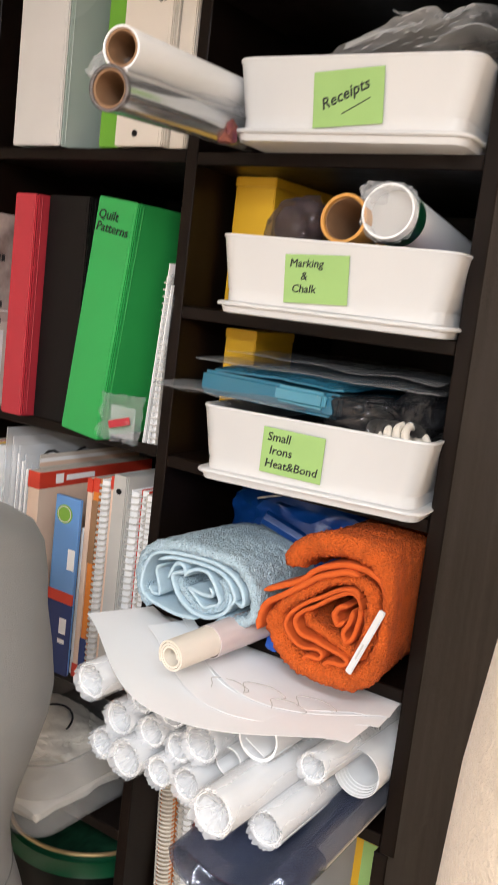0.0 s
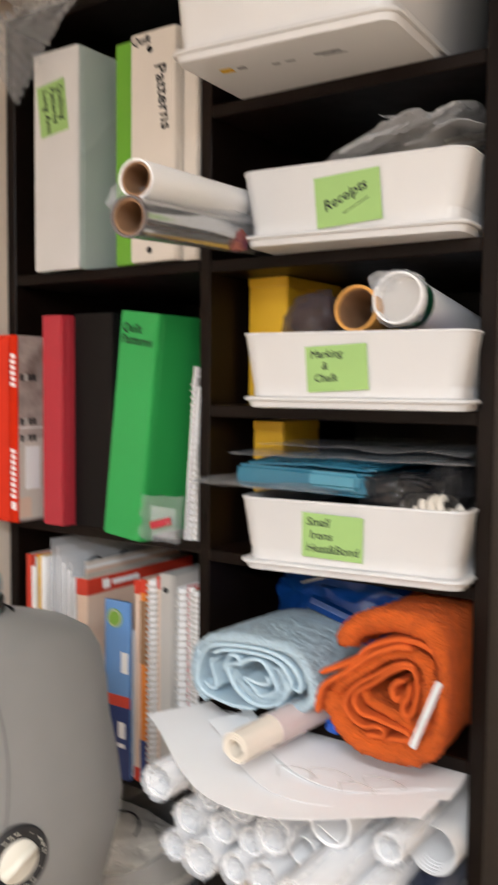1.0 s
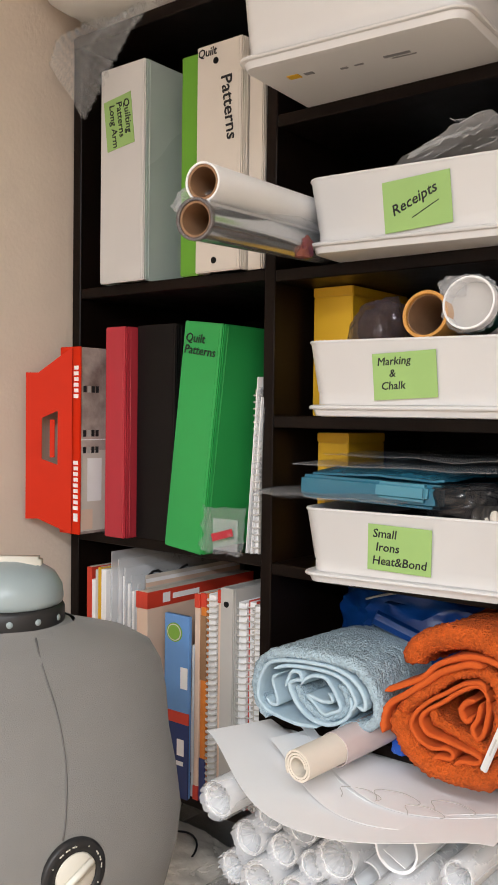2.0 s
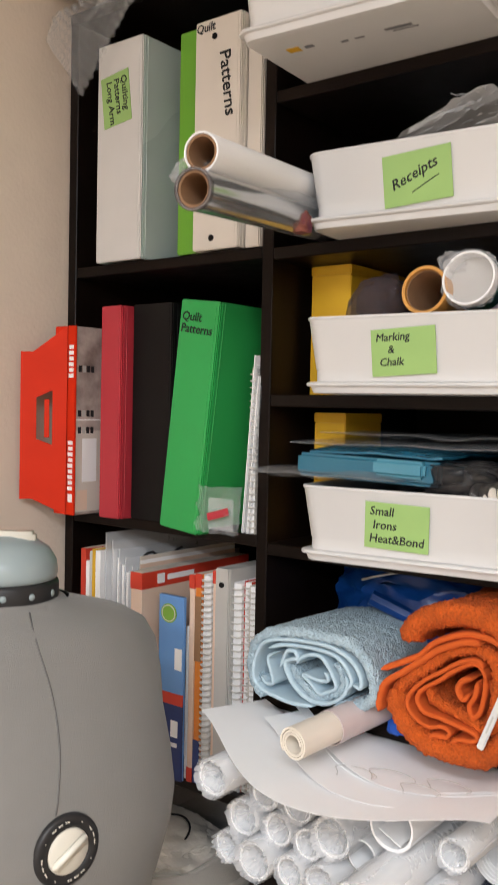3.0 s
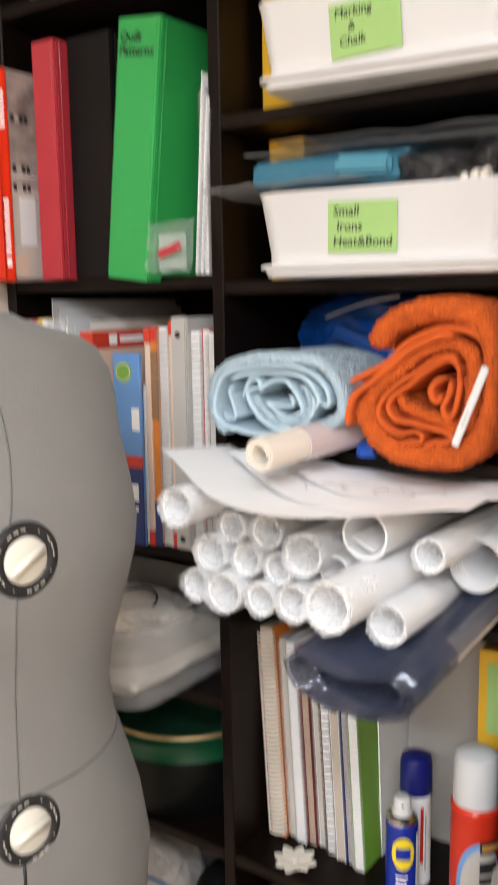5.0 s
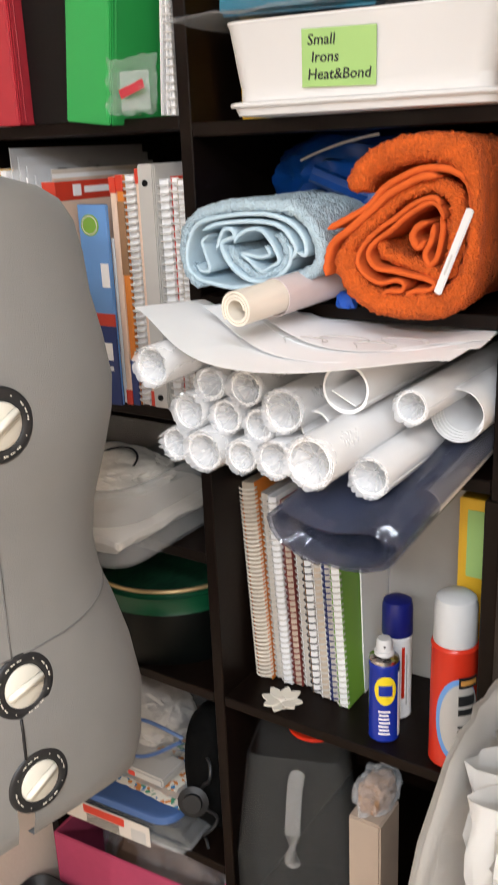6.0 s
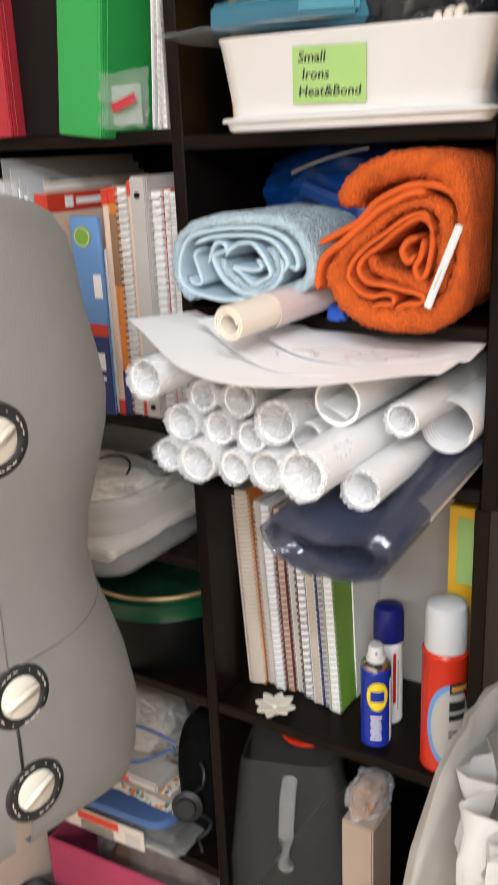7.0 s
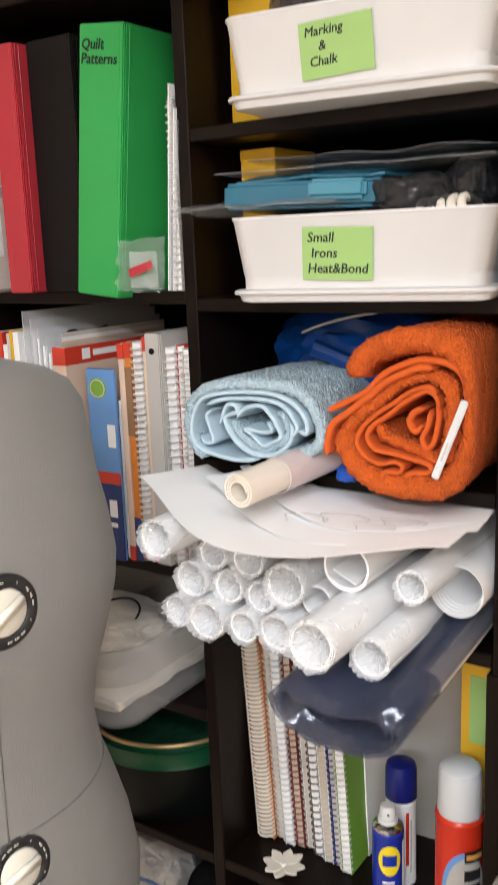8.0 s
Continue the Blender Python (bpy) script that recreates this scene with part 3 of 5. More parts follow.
def crumple(cx, cy, cz, sx, sy, sz, amp=0.25, freq=2.2, seed=0, flat=None, sub=5):
    """A creased plastic or cloth lump; flat: lowest z."""
    bm = bmesh.new()
    bmesh.ops.create_icosphere(bm, subdivisions=sub, radius=1)
    off = Vector((seed * 3.7, seed * 1.3, seed * 2.1))
    for v in bm.verts:
        p = v.co * freq + off
        k = 0.7 * noise.noise(p) + 0.55 * (0.35 - abs(noise.noise(p * 2.1))) + 0.30 * (0.3 - abs(noise.noise(p * 4.3))) + 0.12 * (0.3 - abs(noise.noise(p * 9)))
        c = Vector([math.copysign(abs(a) ** 0.8, a) for a in v.co])
        q = c * (1 + amp * k)
        v.co = Vector((cx + q.x * sx, cy + q.y * sy, cz + q.z * sz))
        if flat is not None and v.co.z < flat:
            v.co.z = flat
    return bm


def slab(x0, x1, y0, y1, z, th, wave, seed, turn=0, nx=26, ny=18):
    bm = bmesh.new()
    g = [[], []]
    for s in (0, 1):
        for i in range(nx + 1):
            row = []
            for j in range(ny + 1):
                u, v = i / nx, j / ny
                e = min(u, 1 - u, v, 1 - v)
                t2 = th * min(1, 0.15 + e * 8) / 2
                p = Vector((u * 5 + seed, v * 4, seed * 1.7))
                zz = z + wave * (noise.noise(p) + 0.5 * abs(noise.noise(p * 2.7))) + (t2 if s else -t2)
                row.append(bm.verts.new((x0 + (x1 - x0) * u + 0.004 * noise.noise(p * 1.9), y0 + (y1 - y0) * v + 0.004 * noise.noise(p * 2.2 + Vector((9, 0, 0))), zz)))
            g[s].append(row)
    for i in range(nx):
        for j in range(ny):
            bm.faces.new((g[1][i][j], g[1][i + 1][j], g[1][i + 1][j + 1], g[1][i][j + 1]))
            bm.faces.new((g[0][i][j + 1], g[0][i + 1][j + 1], g[0][i + 1][j], g[0][i][j]))
    ring = [(i, 0) for i in range(nx)] + [(nx, j) for j in range(ny)] + [(i, ny) for i in range(nx, 0, -1)] + [(0, j) for j in range(ny, 0, -1)]
    for k in range(len(ring)):
        (i, j), (a, b) = ring[k], ring[(k + 1) % len(ring)]
        bm.faces.new((g[0][i][j], g[0][a][b], g[1][a][b], g[1][i][j]))
    if turn:
        place(bm, Matrix.Translation(((x0 + x1) / 2, (y0 + y1) / 2, 0)) @ pose(0, 0, 0, 0, 0, turn) @ Matrix.Translation((-(x0 + x1) / 2, -(y0 + y1) / 2, 0)))
    return bm


def tube_mesh(R, wall, L, n=40, ragged=0.0):
    """A hollow tube along +y from the origin."""
    prof = [(R - wall, L), (R, L), (R, 0.0006), (R - 0.0006, 0), (R - wall + 0.0006, 0), (R - wall, 0.0006), (R - wall, L)]
    return place(lathe(prof, n), pose(0, 0, 0, -90))


# ---- writing on the binders ----
n1 = part("paper_note", box(-0.026, 0.026, -0.034, 0.034, -0.0003, 0.0003), LABEL, b1, "green paper note with handwriting")
n1.matrix_basis = pose(0.037, -0.0006, 0.213, 90) @ pose(0, 0, 0, 0, 0, 7)
words("handwriting", "Quilting\nPatterns\nLong Arm", 0.0145, n1.matrix_basis @ pose(0.012, 0.028, 0.0006, 0, 0, -88), INK, b1, shear=0.15, line=0.95)
words("handwriting", "Quilt", 0.0145, pose(0.002, -0.0008, 0.264) @ UP, INK, b3, shear=0.1)
words("handwriting", "Patterns", 0.024, pose(0.040, -0.0008, 0.236) @ UP @ pose(0, 0, 0, 0, 0, -82), INK, b3, shear=0.1)
words("handwriting", "Quilt\nPatterns", 0.0155, pose(0.004, -0.0008, 0.262) @ UP @ pose(0, 0, 0, 0, 0, -2), INK, b7, shear=0.12, line=0.95)

# ---- red carrying box ----
rb = thing("carrying_box", pose(0, 0, B0), "bright red cardboard box with a handle flap and printed side", "box")
part("body", box(-0.3325, -0.292, -0.034, 0.20, 0, 0.258, 0.001), PHOTO, rb, "printed cardboard side")
part("front_strip", box(-0.3325, -0.290, -0.0375, -0.0345, 0.0, 0.2585, 0.001), RED, rb, "red edge with white lettering")
bm = bmesh.new()
outer = [(-0.305, -0.039, 0.0), (-0.305, -0.039, 0.258), (-0.336, -0.072, 0.222), (-0.347, -0.084, 0.222), (-0.347, -0.084, 0.022), (-0.336, -0.072, 0.022)]
hole = [(-0.3180, -0.0529, 0.096), (-0.3180, -0.0529, 0.170), (-0.3325, -0.0685, 0.160), (-0.3325, -0.0685, 0.104)]
vo = [bm.verts.new(v) for v in outer]
vh = [bm.verts.new(v) for v in hole]
for idx in ((vo[0], vo[1], vh[1], vh[0]), (vo[1], vo[2], vh[2], vh[1]), (vo[2], vo[5], vh[3], vh[2]), (vo[5], vo[0], vh[0], vh[3]), (vo[2], vo[3], vo[4], vo[5])):
    bm.faces.new(idx)
r = bmesh.ops.extrude_face_region(bm, geom=bm.faces[:])
for v in [g for g in r["geom"] if isinstance(g, bmesh.types.BMVert)]:
    v.co += Vector((0.0014, -0.0014, 0))
part("handle_flap", bm, RED, rb, "red tapered flap with a hand hole")
part("logo_mark", box(-0.3020, -0.2935, -0.0381, -0.0374, 0.018, 0.029), PAPER, rb)
for z0, k in ((0.034, 9), (0.188, 6)):
    for i in range(k):
        part("lettering_bar", box(-0.3030 + 0.001 * (i % 2), -0.2935, -0.0381, -0.0374, z0 + 0.0078 * i, z0 + 0.0078 * i + 0.0052), PAPER, rb)
part("lower_print", box(-0.2920, -0.29185, -0.0335, 0.06, 0.004, 0.116), CREAM, rb, "pale printed panel")
part("picture", box(-0.2921, -0.29175, -0.033, -0.012, 0.006, 0.034), PEACH, rb)
part("hole_tab", place(box(-0.0034, 0.0034, -0.0008, 0.0008, 0.106, 0.158, 0.0004, 1), pose(-0.3222, -0.0590, 0, 0, 0, 47.5)), RED, rb)
part("sticker", box(-0.2921, -0.2916, -0.022, 0.004, 0.045, 0.105), PAPER, rb, "white paper sticker")
for z0, z1 in ((0.112, 0.128), (0.135, 0.152), (0.196, 0.212)):
    for k in range(4):
        part("picture", box(-0.2921, -0.2917, -0.030 + 0.0075 * k, -0.0245 + 0.0075 * k, z0, z0 + 0.009), (DIALB, GREYCARD, DIALB, DIALB)[k], rb)
part("picture_band", box(-0.2921, -0.29165, -0.034, 0.05, 0.130, 0.1315), PAPER, rb)

# ---- small bag, sleeves and notebook beside the green binder ----
zb = thing("zip_bag", pose(-0.035, -0.042, B0), "crumpled clear zip bag with a red paper tag", "plastic bag")
part("bag", place(slab(-0.030, 0.034, 0.0, 0.056, 0, 0.009, 0.010, 6), pose(0, 0.004, 0.002, 84, 0, 0)), BUBBLE, zb, smooth=20)
part("paper", box(-0.014, 0.024, 0.006, 0.007, 0.006, 0.044), FILM, zb)
part("tag", place(box(-0.016, 0.017, -0.0035, -0.0028, -0.0045, 0.0045), pose(0.008, 0, 0.026, 0, -16, 0)), CRIMSON, zb)
sl = thing("sheet_protectors", pose(-0.022, -0.006, B0, 0, 4, 0), "clear plastic sleeves full of loose paper", "sleeves")
for k in range(4):
    part("sleeve", box(k * 0.003, k * 0.003 + 0.0012, 0.001 * k, 0.22, 0.001, 0.215 - 0.012 * k), FILM if k % 2 else PAPER, sl)


def spiral_book(m, w, h, d, cover, pages, wire, label, coils=26, back=None, rcoil=None, wire_r=0.0011):
    """Notebook standing on edge, wire binding to the front."""
    b = thing("spiral_notebook", m, label, "notebook", "spiral notebooks")
    part("front_cover", box(w - 0.0008, w, 0.004, d, 0, h, 0.0003, 1), cover, b)
    part("back_cover", box(0, 0.0008, 0.004, d, 0, h, 0.0003, 1), back or cover, b)
    part("page_block", box(0.001, w - 0.001, 0.005, d - 0.003, 0.001, h - 0.002), pages, b)
    rc = rcoil or w / 2 + 0.0012
    bm = bmesh.new()
    for k in range(coils):
        z = 0.008 + (h - 0.016) * k / (coils - 1)
        pts = []
        for s in range(11):
            a = radians(-160 + 32 * s)
            pts.append((w / 2 + rc * math.sin(a), 0.004 - 0.8 * rc * math.cos(a), z + 0.0006 * s / 10))
        sweep(pts, wire_r, 5, bm)
    tagged(part("wire_binding", bm, wire, b), kind="stuff")
    return b


spiral_book(pose(-0.0145, -0.004, B0), 0.008, 0.20, 0.18, GREYCARD, PAPER, WIRE, "white spiral notebook standing beside the divider", 24)


# ---- books on the third shelf ----
C0 = LEFT["S3"]


def upright(x, y):
    """A standing place on the third shelf; the books there share one lower format."""
    return pose(x, y, C0) @ Matrix.Diagonal((1, 1, 0.92, 1))


def book(m, w, h, d, cover, label, pages=PAGES, extra=()):
    b = thing("book", m, label, "book", "books on the shelf")
    part("cover", box(0, w, 0, d, 0, h, 0.0008, 1), cover, b)
    part("page_block", box(0.0015, w - 0.0015, 0.004, d - 0.002, h - 0.001, h + 0.0006), pages, b)
    for nm, (x0, x1, y0, y1, z0, z1), mt, lb in extra:
        part(nm, box(x0, x1, y0, y1, z0, z1, 0.0002, 1), mt, b, lb)
    return b


bagc = thing("plastic_sleeve_stack", upright(-0.328, 0.01), "crumpled clear plastic sleeves standing upright", "sleeves")
part("sleeve", crumple(0.006, 0.08, 0.125, 0.008, 0.09, 0.125, 0.3, 2, 6, 0.0), SLEEVE, bagc)
x = -0.312
for w, h, mt, lb in ((0.010, 0.300, REDCARD, "thin dark red book"), (0.007, 0.282, PAPER, "thin white booklet"), (0.005, 0.298, BINDW, "thin white folder"), (0.006, 0.302, YELLOW, "thin yellow booklet"), (0.010, 0.300, PAPER, "white paper folder")):
    book(upright(x, -0.004), w, h, 0.24, mt, lb + " standing on the shelf")
    x += w + 0.0005
pf = thing("file_pockets", upright(-0.268, 0.002), "tall translucent plastic file pockets with papers", "file pockets")
for k in range(5):
    part("pocket", box(k * 0.009, k * 0.009 + 0.0016, 0.004 * k, 0.25, 0, 0.328 - 0.012 * k), SLEEVE, pf)
    part("paper", box(k * 0.009 + 0.003, k * 0.009 + 0.007, 0.012, 0.23, 0, 0.300 - 0.010 * k), PAPER, pf)
lp = thing("loose_papers", upright(-0.220, 0.006), "loose cream papers and cords stuffed between folders", "papers")
for k in range(4):
    part("paper", place(box(0, 0.0012, 0, 0.2, 0, 0.300 - 0.006 * k), pose(0.008 * k, 0, 0, 0, 3 - 1.5 * k, 0)), (CREAM, PAPER, PEACH, CREAM)[k], lp)
part("cord", sweep([(0.0, 0.02 + 0.01 * k, 0.292 + 0.008 * math.sin(k)) for k in range(9)], 0.002, 6), CORD, lp)
mn = book(upright(-0.1845, -0.030), 0.020, 0.285, 0.22, PEACH, "peach instruction manual with a red title band",
          extra=[("title_band", (0.0195, 0.0206, 0.0, 0.221, 0.262, 0.2855), REDCARD, "red title band"), ("title_edge", (-0.0004, 0.0204, -0.0007, 0.001, 0.262, 0.2855), REDCARD, "")])
for y0, y1, z0, z1 in ((0.028, 0.042, 0.267, 0.281), (0.047, 0.100, 0.270, 0.278)):
    part("lettering_bar", box(0.0206, 0.0209, y0, y1, z0, z1), PAPER, mn)
bl = book(upright(-0.1505, -0.012), 0.043, 0.257, 0.006, BOOKBLUE, "blue boxed pattern set with a round green badge",
          extra=[("lower_band", (-0.0003, 0.0433, -0.0006, 0.002, 0.0, 0.105), NAVY, "dark blue lower part"), ("red_band", (-0.0003, 0.0433, -0.0009, 0.002, 0.105, 0.121), REDCARD, "red band")])
part("badge", place(lathe([(0, 0.0004), (0.0135, 0.0004), (0.0135, -0.0004), (0, -0.0004)], 32), pose(0.018, -0.0005, 0.232, 90)), GREENCARD, bl, "round green badge")
part("badge_ring", place(lathe([(0.0105, 0.0004), (0.0118, 0.0004), (0.0118, -0.0004), (0.0105, -0.0004)], 32), pose(0.018, -0.0009, 0.232, 90)), CREAM, bl)
for z0, z1, x0 in ((0.060, 0.083, 0.025), (0.046, 0.052, 0.024), (0.155, 0.185, 0.030)):
    part("lettering_bar", box(x0, x0 + 0.012, -0.0014, -0.0008, z0, z1), PAPER, bl)
book(upright(-0.1135, 0.000), 0.004, 0.215, 0.18, PAPER, "thin white booklet standing upright")
book(upright(-0.109, 0.002), 0.003, 0.225, 0.18, BOOKBLUE, "thin pale blue booklet standing upright")
book(upright(-0.105, -0.004), 0.008, 0.289, 0.20, PEACH, "peach manual with red ends on its spine",
     extra=[("spine_end", (-0.0004, 0.0084, -0.0006, 0.002, 0.27, 0.2893), REDCARD, ""), ("spine_end", (-0.0004, 0.0084, -0.0006, 0.002, 0.0, 0.02), REDCARD, "")])
book(upright(-0.0965, -0.002), 0.009, 0.291, 0.20, ORANGE, "book with a colourful orange and brown spine",
     extra=[("spine_patch", (-0.0004, 0.0094, -0.0006, 0.002, 0.17, 0.26), CARD, ""), ("spine_patch", (-0.0004, 0.0094, -0.0006, 0.002, 0.0, 0.06), NAVY, ""), ("spine_end", (-0.0004, 0.0094, -0.0006, 0.002, 0.272, 0.2913), REDCARD, "")])
spiral_book(upright(-0.0865, -0.002), 0.012, 0.291, 0.20, PAPER, PAPER, WIRE, "white spiral notebook with thick plastic coils", 34, wire_r=0.0015)
book(upright(-0.073, 0.004), 0.006, 0.298, 0.20, PEACH, "peach manual with red ends on its spine",
     extra=[("spine_end", (-0.0004, 0.0064, -0.0006, 0.002, 0.28, 0.2983), REDCARD, ""), ("spine_end", (-0.0004, 0.0064, -0.0006, 0.002, 0.0, 0.02), REDCARD, "")])
gb = binder(upright(-0.0665, 0.000), 0.022, 0.303, 0.21, GREYCARD, GREYCARD, "narrow grey binder with a dark finger hole", holes=0.5)
spiral_book(upright(-0.0438, 0.006), 0.012, 0.285, 0.20, PAPER, PAPER, WIRE, "white wire-bound notebook between other books", 30)
spiral_book(upright(-0.0308, 0.010), 0.012, 0.288, 0.20, REDCARD, PAPER, WIRE, "wire-bound booklet with a red cover", 30)
spiral_book(upright(-0.0178, 0.004), 0.0122, 0.285, 0.20, CREAM, PAPER, WIRE, "cream wire-bound notebook beside the divider", 38)

# ---- above the bins: film rolls, receipts bag ----
for nm, (x0, z0, R, wall, mt, inner, lb) in dict(
        a=(0.114, 1.4735, 0.0180, 0.004, PAPER, CARD, "white paper roll on a cardboard core"),
        b=(0.121, 1.4365, 0.0185, 0.0045, FOIL, CARD, "silver film roll on a brown cardboard core")).items():
    t = thing("film_roll" if nm == "b" else "paper_roll", pose(x0, -0.245 if nm == "a" else -0.262, z0 - 0.0175, 4.3, 0, 10.3), lb, "roll", "rolls beside the bin")
    part("sheet", tube_mesh(R, 0.002, 0.38), mt, t)
    part("core", place(tube_mesh(R - 0.0022, 0.0025, 0.37), pose(0, 0.001, 0)), inner, t, "brown cardboard core")
    if nm == "b":
        part("film_edge", place(tube_mesh(R + 0.0006, 0.0032, 0.005), pose(0, -0.0012, 0)), DARKFILM, t, "dark edge of the wound film")
t = thing("plastic_film_end", pose(0.088, -0.235, RIGHT["S1"]), "crumpled end of a clear plastic sleeve", "plastic film")
part("sleeve", crumple(0, 0.1, 0.024, 0.014, 0.11, 0.023, 0.25, 2, 9, 0.0006), FILM, t)
t = thing("fabric_tag", pose(0.098, -0.066, RIGHT["S1"] - 0.004), "small patterned purple fabric scrap", "fabric scrap")
part("scrap", crumple(0, 0, 0.011, 0.010, 0.012, 0.012, 0.4, 2.5, 4, 0.0005, 3), mat("purple_print_cloth", (0.30, 0.10, 0.05), 0.8, scale=160, col2=(0.10, 0.02, 0.06)), t)
t = thing("receipt_bag", pose(0.250, 0.055, RIGHT["S1"] + 0.016), "clear plastic bag stuffed with paper receipts in a bin", "plastic bag")
part("bag", place(crumple(0.0, 0.0, 0.0, 0.092, 0.10, 0.015, 0.45, 1.6, 5), pose(-0.020, 0.03, 0.088, 0, -22, 0)), BAGFILM, t)
part("bag_corner", place(slab(-0.06, 0.07, -0.09, 0.09, 0, 0.006, 0.007, 6), pose(0.030, 0.045, 0.108, 0, 12, 6)), BAGFILM, t)
for k in range(7):
    part("receipt", place(slab(-0.060, 0.060, -0.06, 0.06, 0, 0.0012, 0.004, 30 + k, 0, 10, 8), pose(-0.018 + 0.005 * k, 0.03 + 0.004 * k, 0.080 + 0.0025 * k, 0, -22 + 2 * k, 9 * k)), (CREAM, PAPER, GREYCARD)[k % 3], t)

# marking bin
t = thing("cardboard_tube", pose(0.2335, -0.045, 1.3495, -7, 0, 3), "orange cardboard tube lying in a bin", "tube")
part("tube", tube_mesh(0.0245, 0.0035, 0.26), TAN, t)
part("lining", place(tube_mesh(0.0209, 0.001, 0.255), pose(0, 0.004, 0)), CARD, t)
t = thing("wrapped_roll", pose(0.2785, -0.043, 1.3585, -7, 0, 3), "silver-white roll with a green band wrapped in clear film", "roll")
part("roll", tube_mesh(0.0265, 0.0022, 0.26), PAPER, t)
part("band", place(tube_mesh(0.0269, 0.002, 0.02), pose(0, 0.012, 0)), TINGREEN, t)
part("end_disc", place(lathe([(0, -0.001), (0.012, -0.002), (0.0240, 0.0)], 32), pose(0, 0.016, 0, 90)), GREYCARD, t)
part("wrapping", place(crumple(0, 0, 0, 0.0275, 0.014, 0.0275, 0.16, 4, 8), pose(-0.002, 0.010, 0.001)), FILM, t, smooth=16)
part("wrapping_tuft", place(crumple(0, 0, 0, 0.013, 0.012, 0.010, 0.4, 2, 18), pose(-0.021, 0.012, 0.019)), FILM, t, smooth=16)
t = thing("plastic_bundle", pose(0.165, -0.02, 1.262), "crumpled dark translucent plastic bag in a bin", "plastic bag")
part("bag", crumple(0, 0.02, 0.068, 0.030, 0.035, 0.037, 0.42, 1.6, 2, None, 4), SMOKE, t, smooth=22)
part("bag_fold", crumple(0.006, 0.0, 0.078, 0.020, 0.02, 0.026, 0.5, 1.6, 23, None, 4), SMOKE, t, smooth=22)
part("bag_body", crumple(0, 0.03, 0.032, 0.03, 0.05, 0.03, 0.2, 2, 12), DARKFILM, t)
t = thing("purple_packet", pose(0.318, 0.03, 1.262), "purple packet at the end of the bin", "packet")
part("packet", box(-0.02, 0.012, -0.05, 0.06, 0, 0.064, 0.004), mat("purple_plastic", (0.08, 0.015, 0.20), 0.3), t)
for z0, h, x0, w, lb in ((RIGHT["m1"], 0.157, 0.024, 0.056, "yellow cardboard box at the back of the shelf"), (RIGHT["S2"], 0.156, 0.033, 0.044, "yellow cardboard box under a shelf")):
    t = thing("card_box", pose(x0, 0.065, z0), lb, "box", "yellow boxes")
    part("carton", box(0, w, 0, 4 * w - 0.09, 0, h - 0.012, 0.0012), YELLOW, t)
    part("lid", box(-0.0008, w + 0.0008, -0.0008, 4 * w - 0.0892, h - 0.0118, h, 0.0012), YELLOW, t)

# irons bin
t = thing("packet_stack", pose(0, 0, RIGHT["S2"] + 0.016), "stack of teal plastic packets heaped over a bin", "packets")


part("filling", box(0.135, 0.335, -0.01, 0.22, 0.001, 0.05, 0.004), DARKFILM, t)
part("packet", place(box(-0.083, 0.083, -0.110, 0.11, -0.0125, 0.0125, 0.004, 3), pose(0.160, 0.068, 0.079, -2, 1.5, 5)), TEAL, t, "teal plastic packet")
part("packet", slab(0.088, 0.245, -0.030, 0.19, 0.097, 0.014, 0.0025, 12, 3), TEAL, t, "teal plastic packet")
part("packet_fold", place(box(-0.028, 0.028, -0.034, 0.03, -0.009, 0.009, 0.004, 3), pose(0.206, -0.014, 0.084, -3, 2, 8)), TEALSHINE, t, "shiny folded corner of a packet, lightened for sheen")
part("sleeve", slab(0.028, 0.215, -0.058, 0.15, 0.074, 0.013, 0.0028, 3), GREYSLEEVE, t, "clear plastic sleeve")
part("sleeve", slab(0.060, 0.335, -0.028, 0.20, 0.107, 0.009, 0.0025, 4, 6), GREYSLEEVE, t, "clear plastic sleeve")
part("sleeve", slab(0.095, 0.335, -0.020, 0.20, 0.117, 0.004, 0.003, 5, 3), GREYSLEEVE, t, "grey translucent plastic sleeve")
part("dark_wrap", crumple(0.268, -0.002, 0.074, 0.044, 0.035, 0.022, 0.28, 1.5, 7), BLACKFILM, t, "shiny black plastic wrap")
part("dark_wrap", crumple(0.315, 0.03, 0.085, 0.022, 0.04, 0.026, 0.28, 1.5, 17), BLACKFILM, t, "shiny black plastic wrap")
t = thing("wooden_rings", pose(0.292, -0.014, RIGHT["S2"] + 0.071), "stack of pale wooden rings in a bin", "rings")
for k in range(5):
    part("ring", place(sweep([(0.018 * math.cos(6.2832 * i / 32), 0.018 * math.sin(6.2832 * i / 32), 0) for i in range(32)], 0.0042, 10, None, True), pose(0.0090 * k, 0.001 * k, 0.0006 * k, 8, 58, 0)), CREAMTUBE, t)

# ---- towels ----
def smooth_path(pts, step=0.0016):
    """Round curve through a few folds, in even steps."""
    P = [Vector(p) * 0.001 for p in pts]
    P = [P[0] * 2 - P[1]] + P + [P[-1] * 2 - P[-2]]
    fine = []
    for a, b, c, d in zip(P, P[1:], P[2:], P[3:]):
        for k in range(24):
            u = k / 24
            fine.append(0.5 * ((2 * b) + (c - a) * u + (2 * a - 5 * b + 4 * c - d) * u * u + (3 * b - a - 3 * c + d) * u ** 3))
    out, left = [fine[0]], step
    for a, b in zip(fine, fine[1:]):
        left -= (b - a).length
        if left <= 0:
            out.append(b)
            left = step
    return out


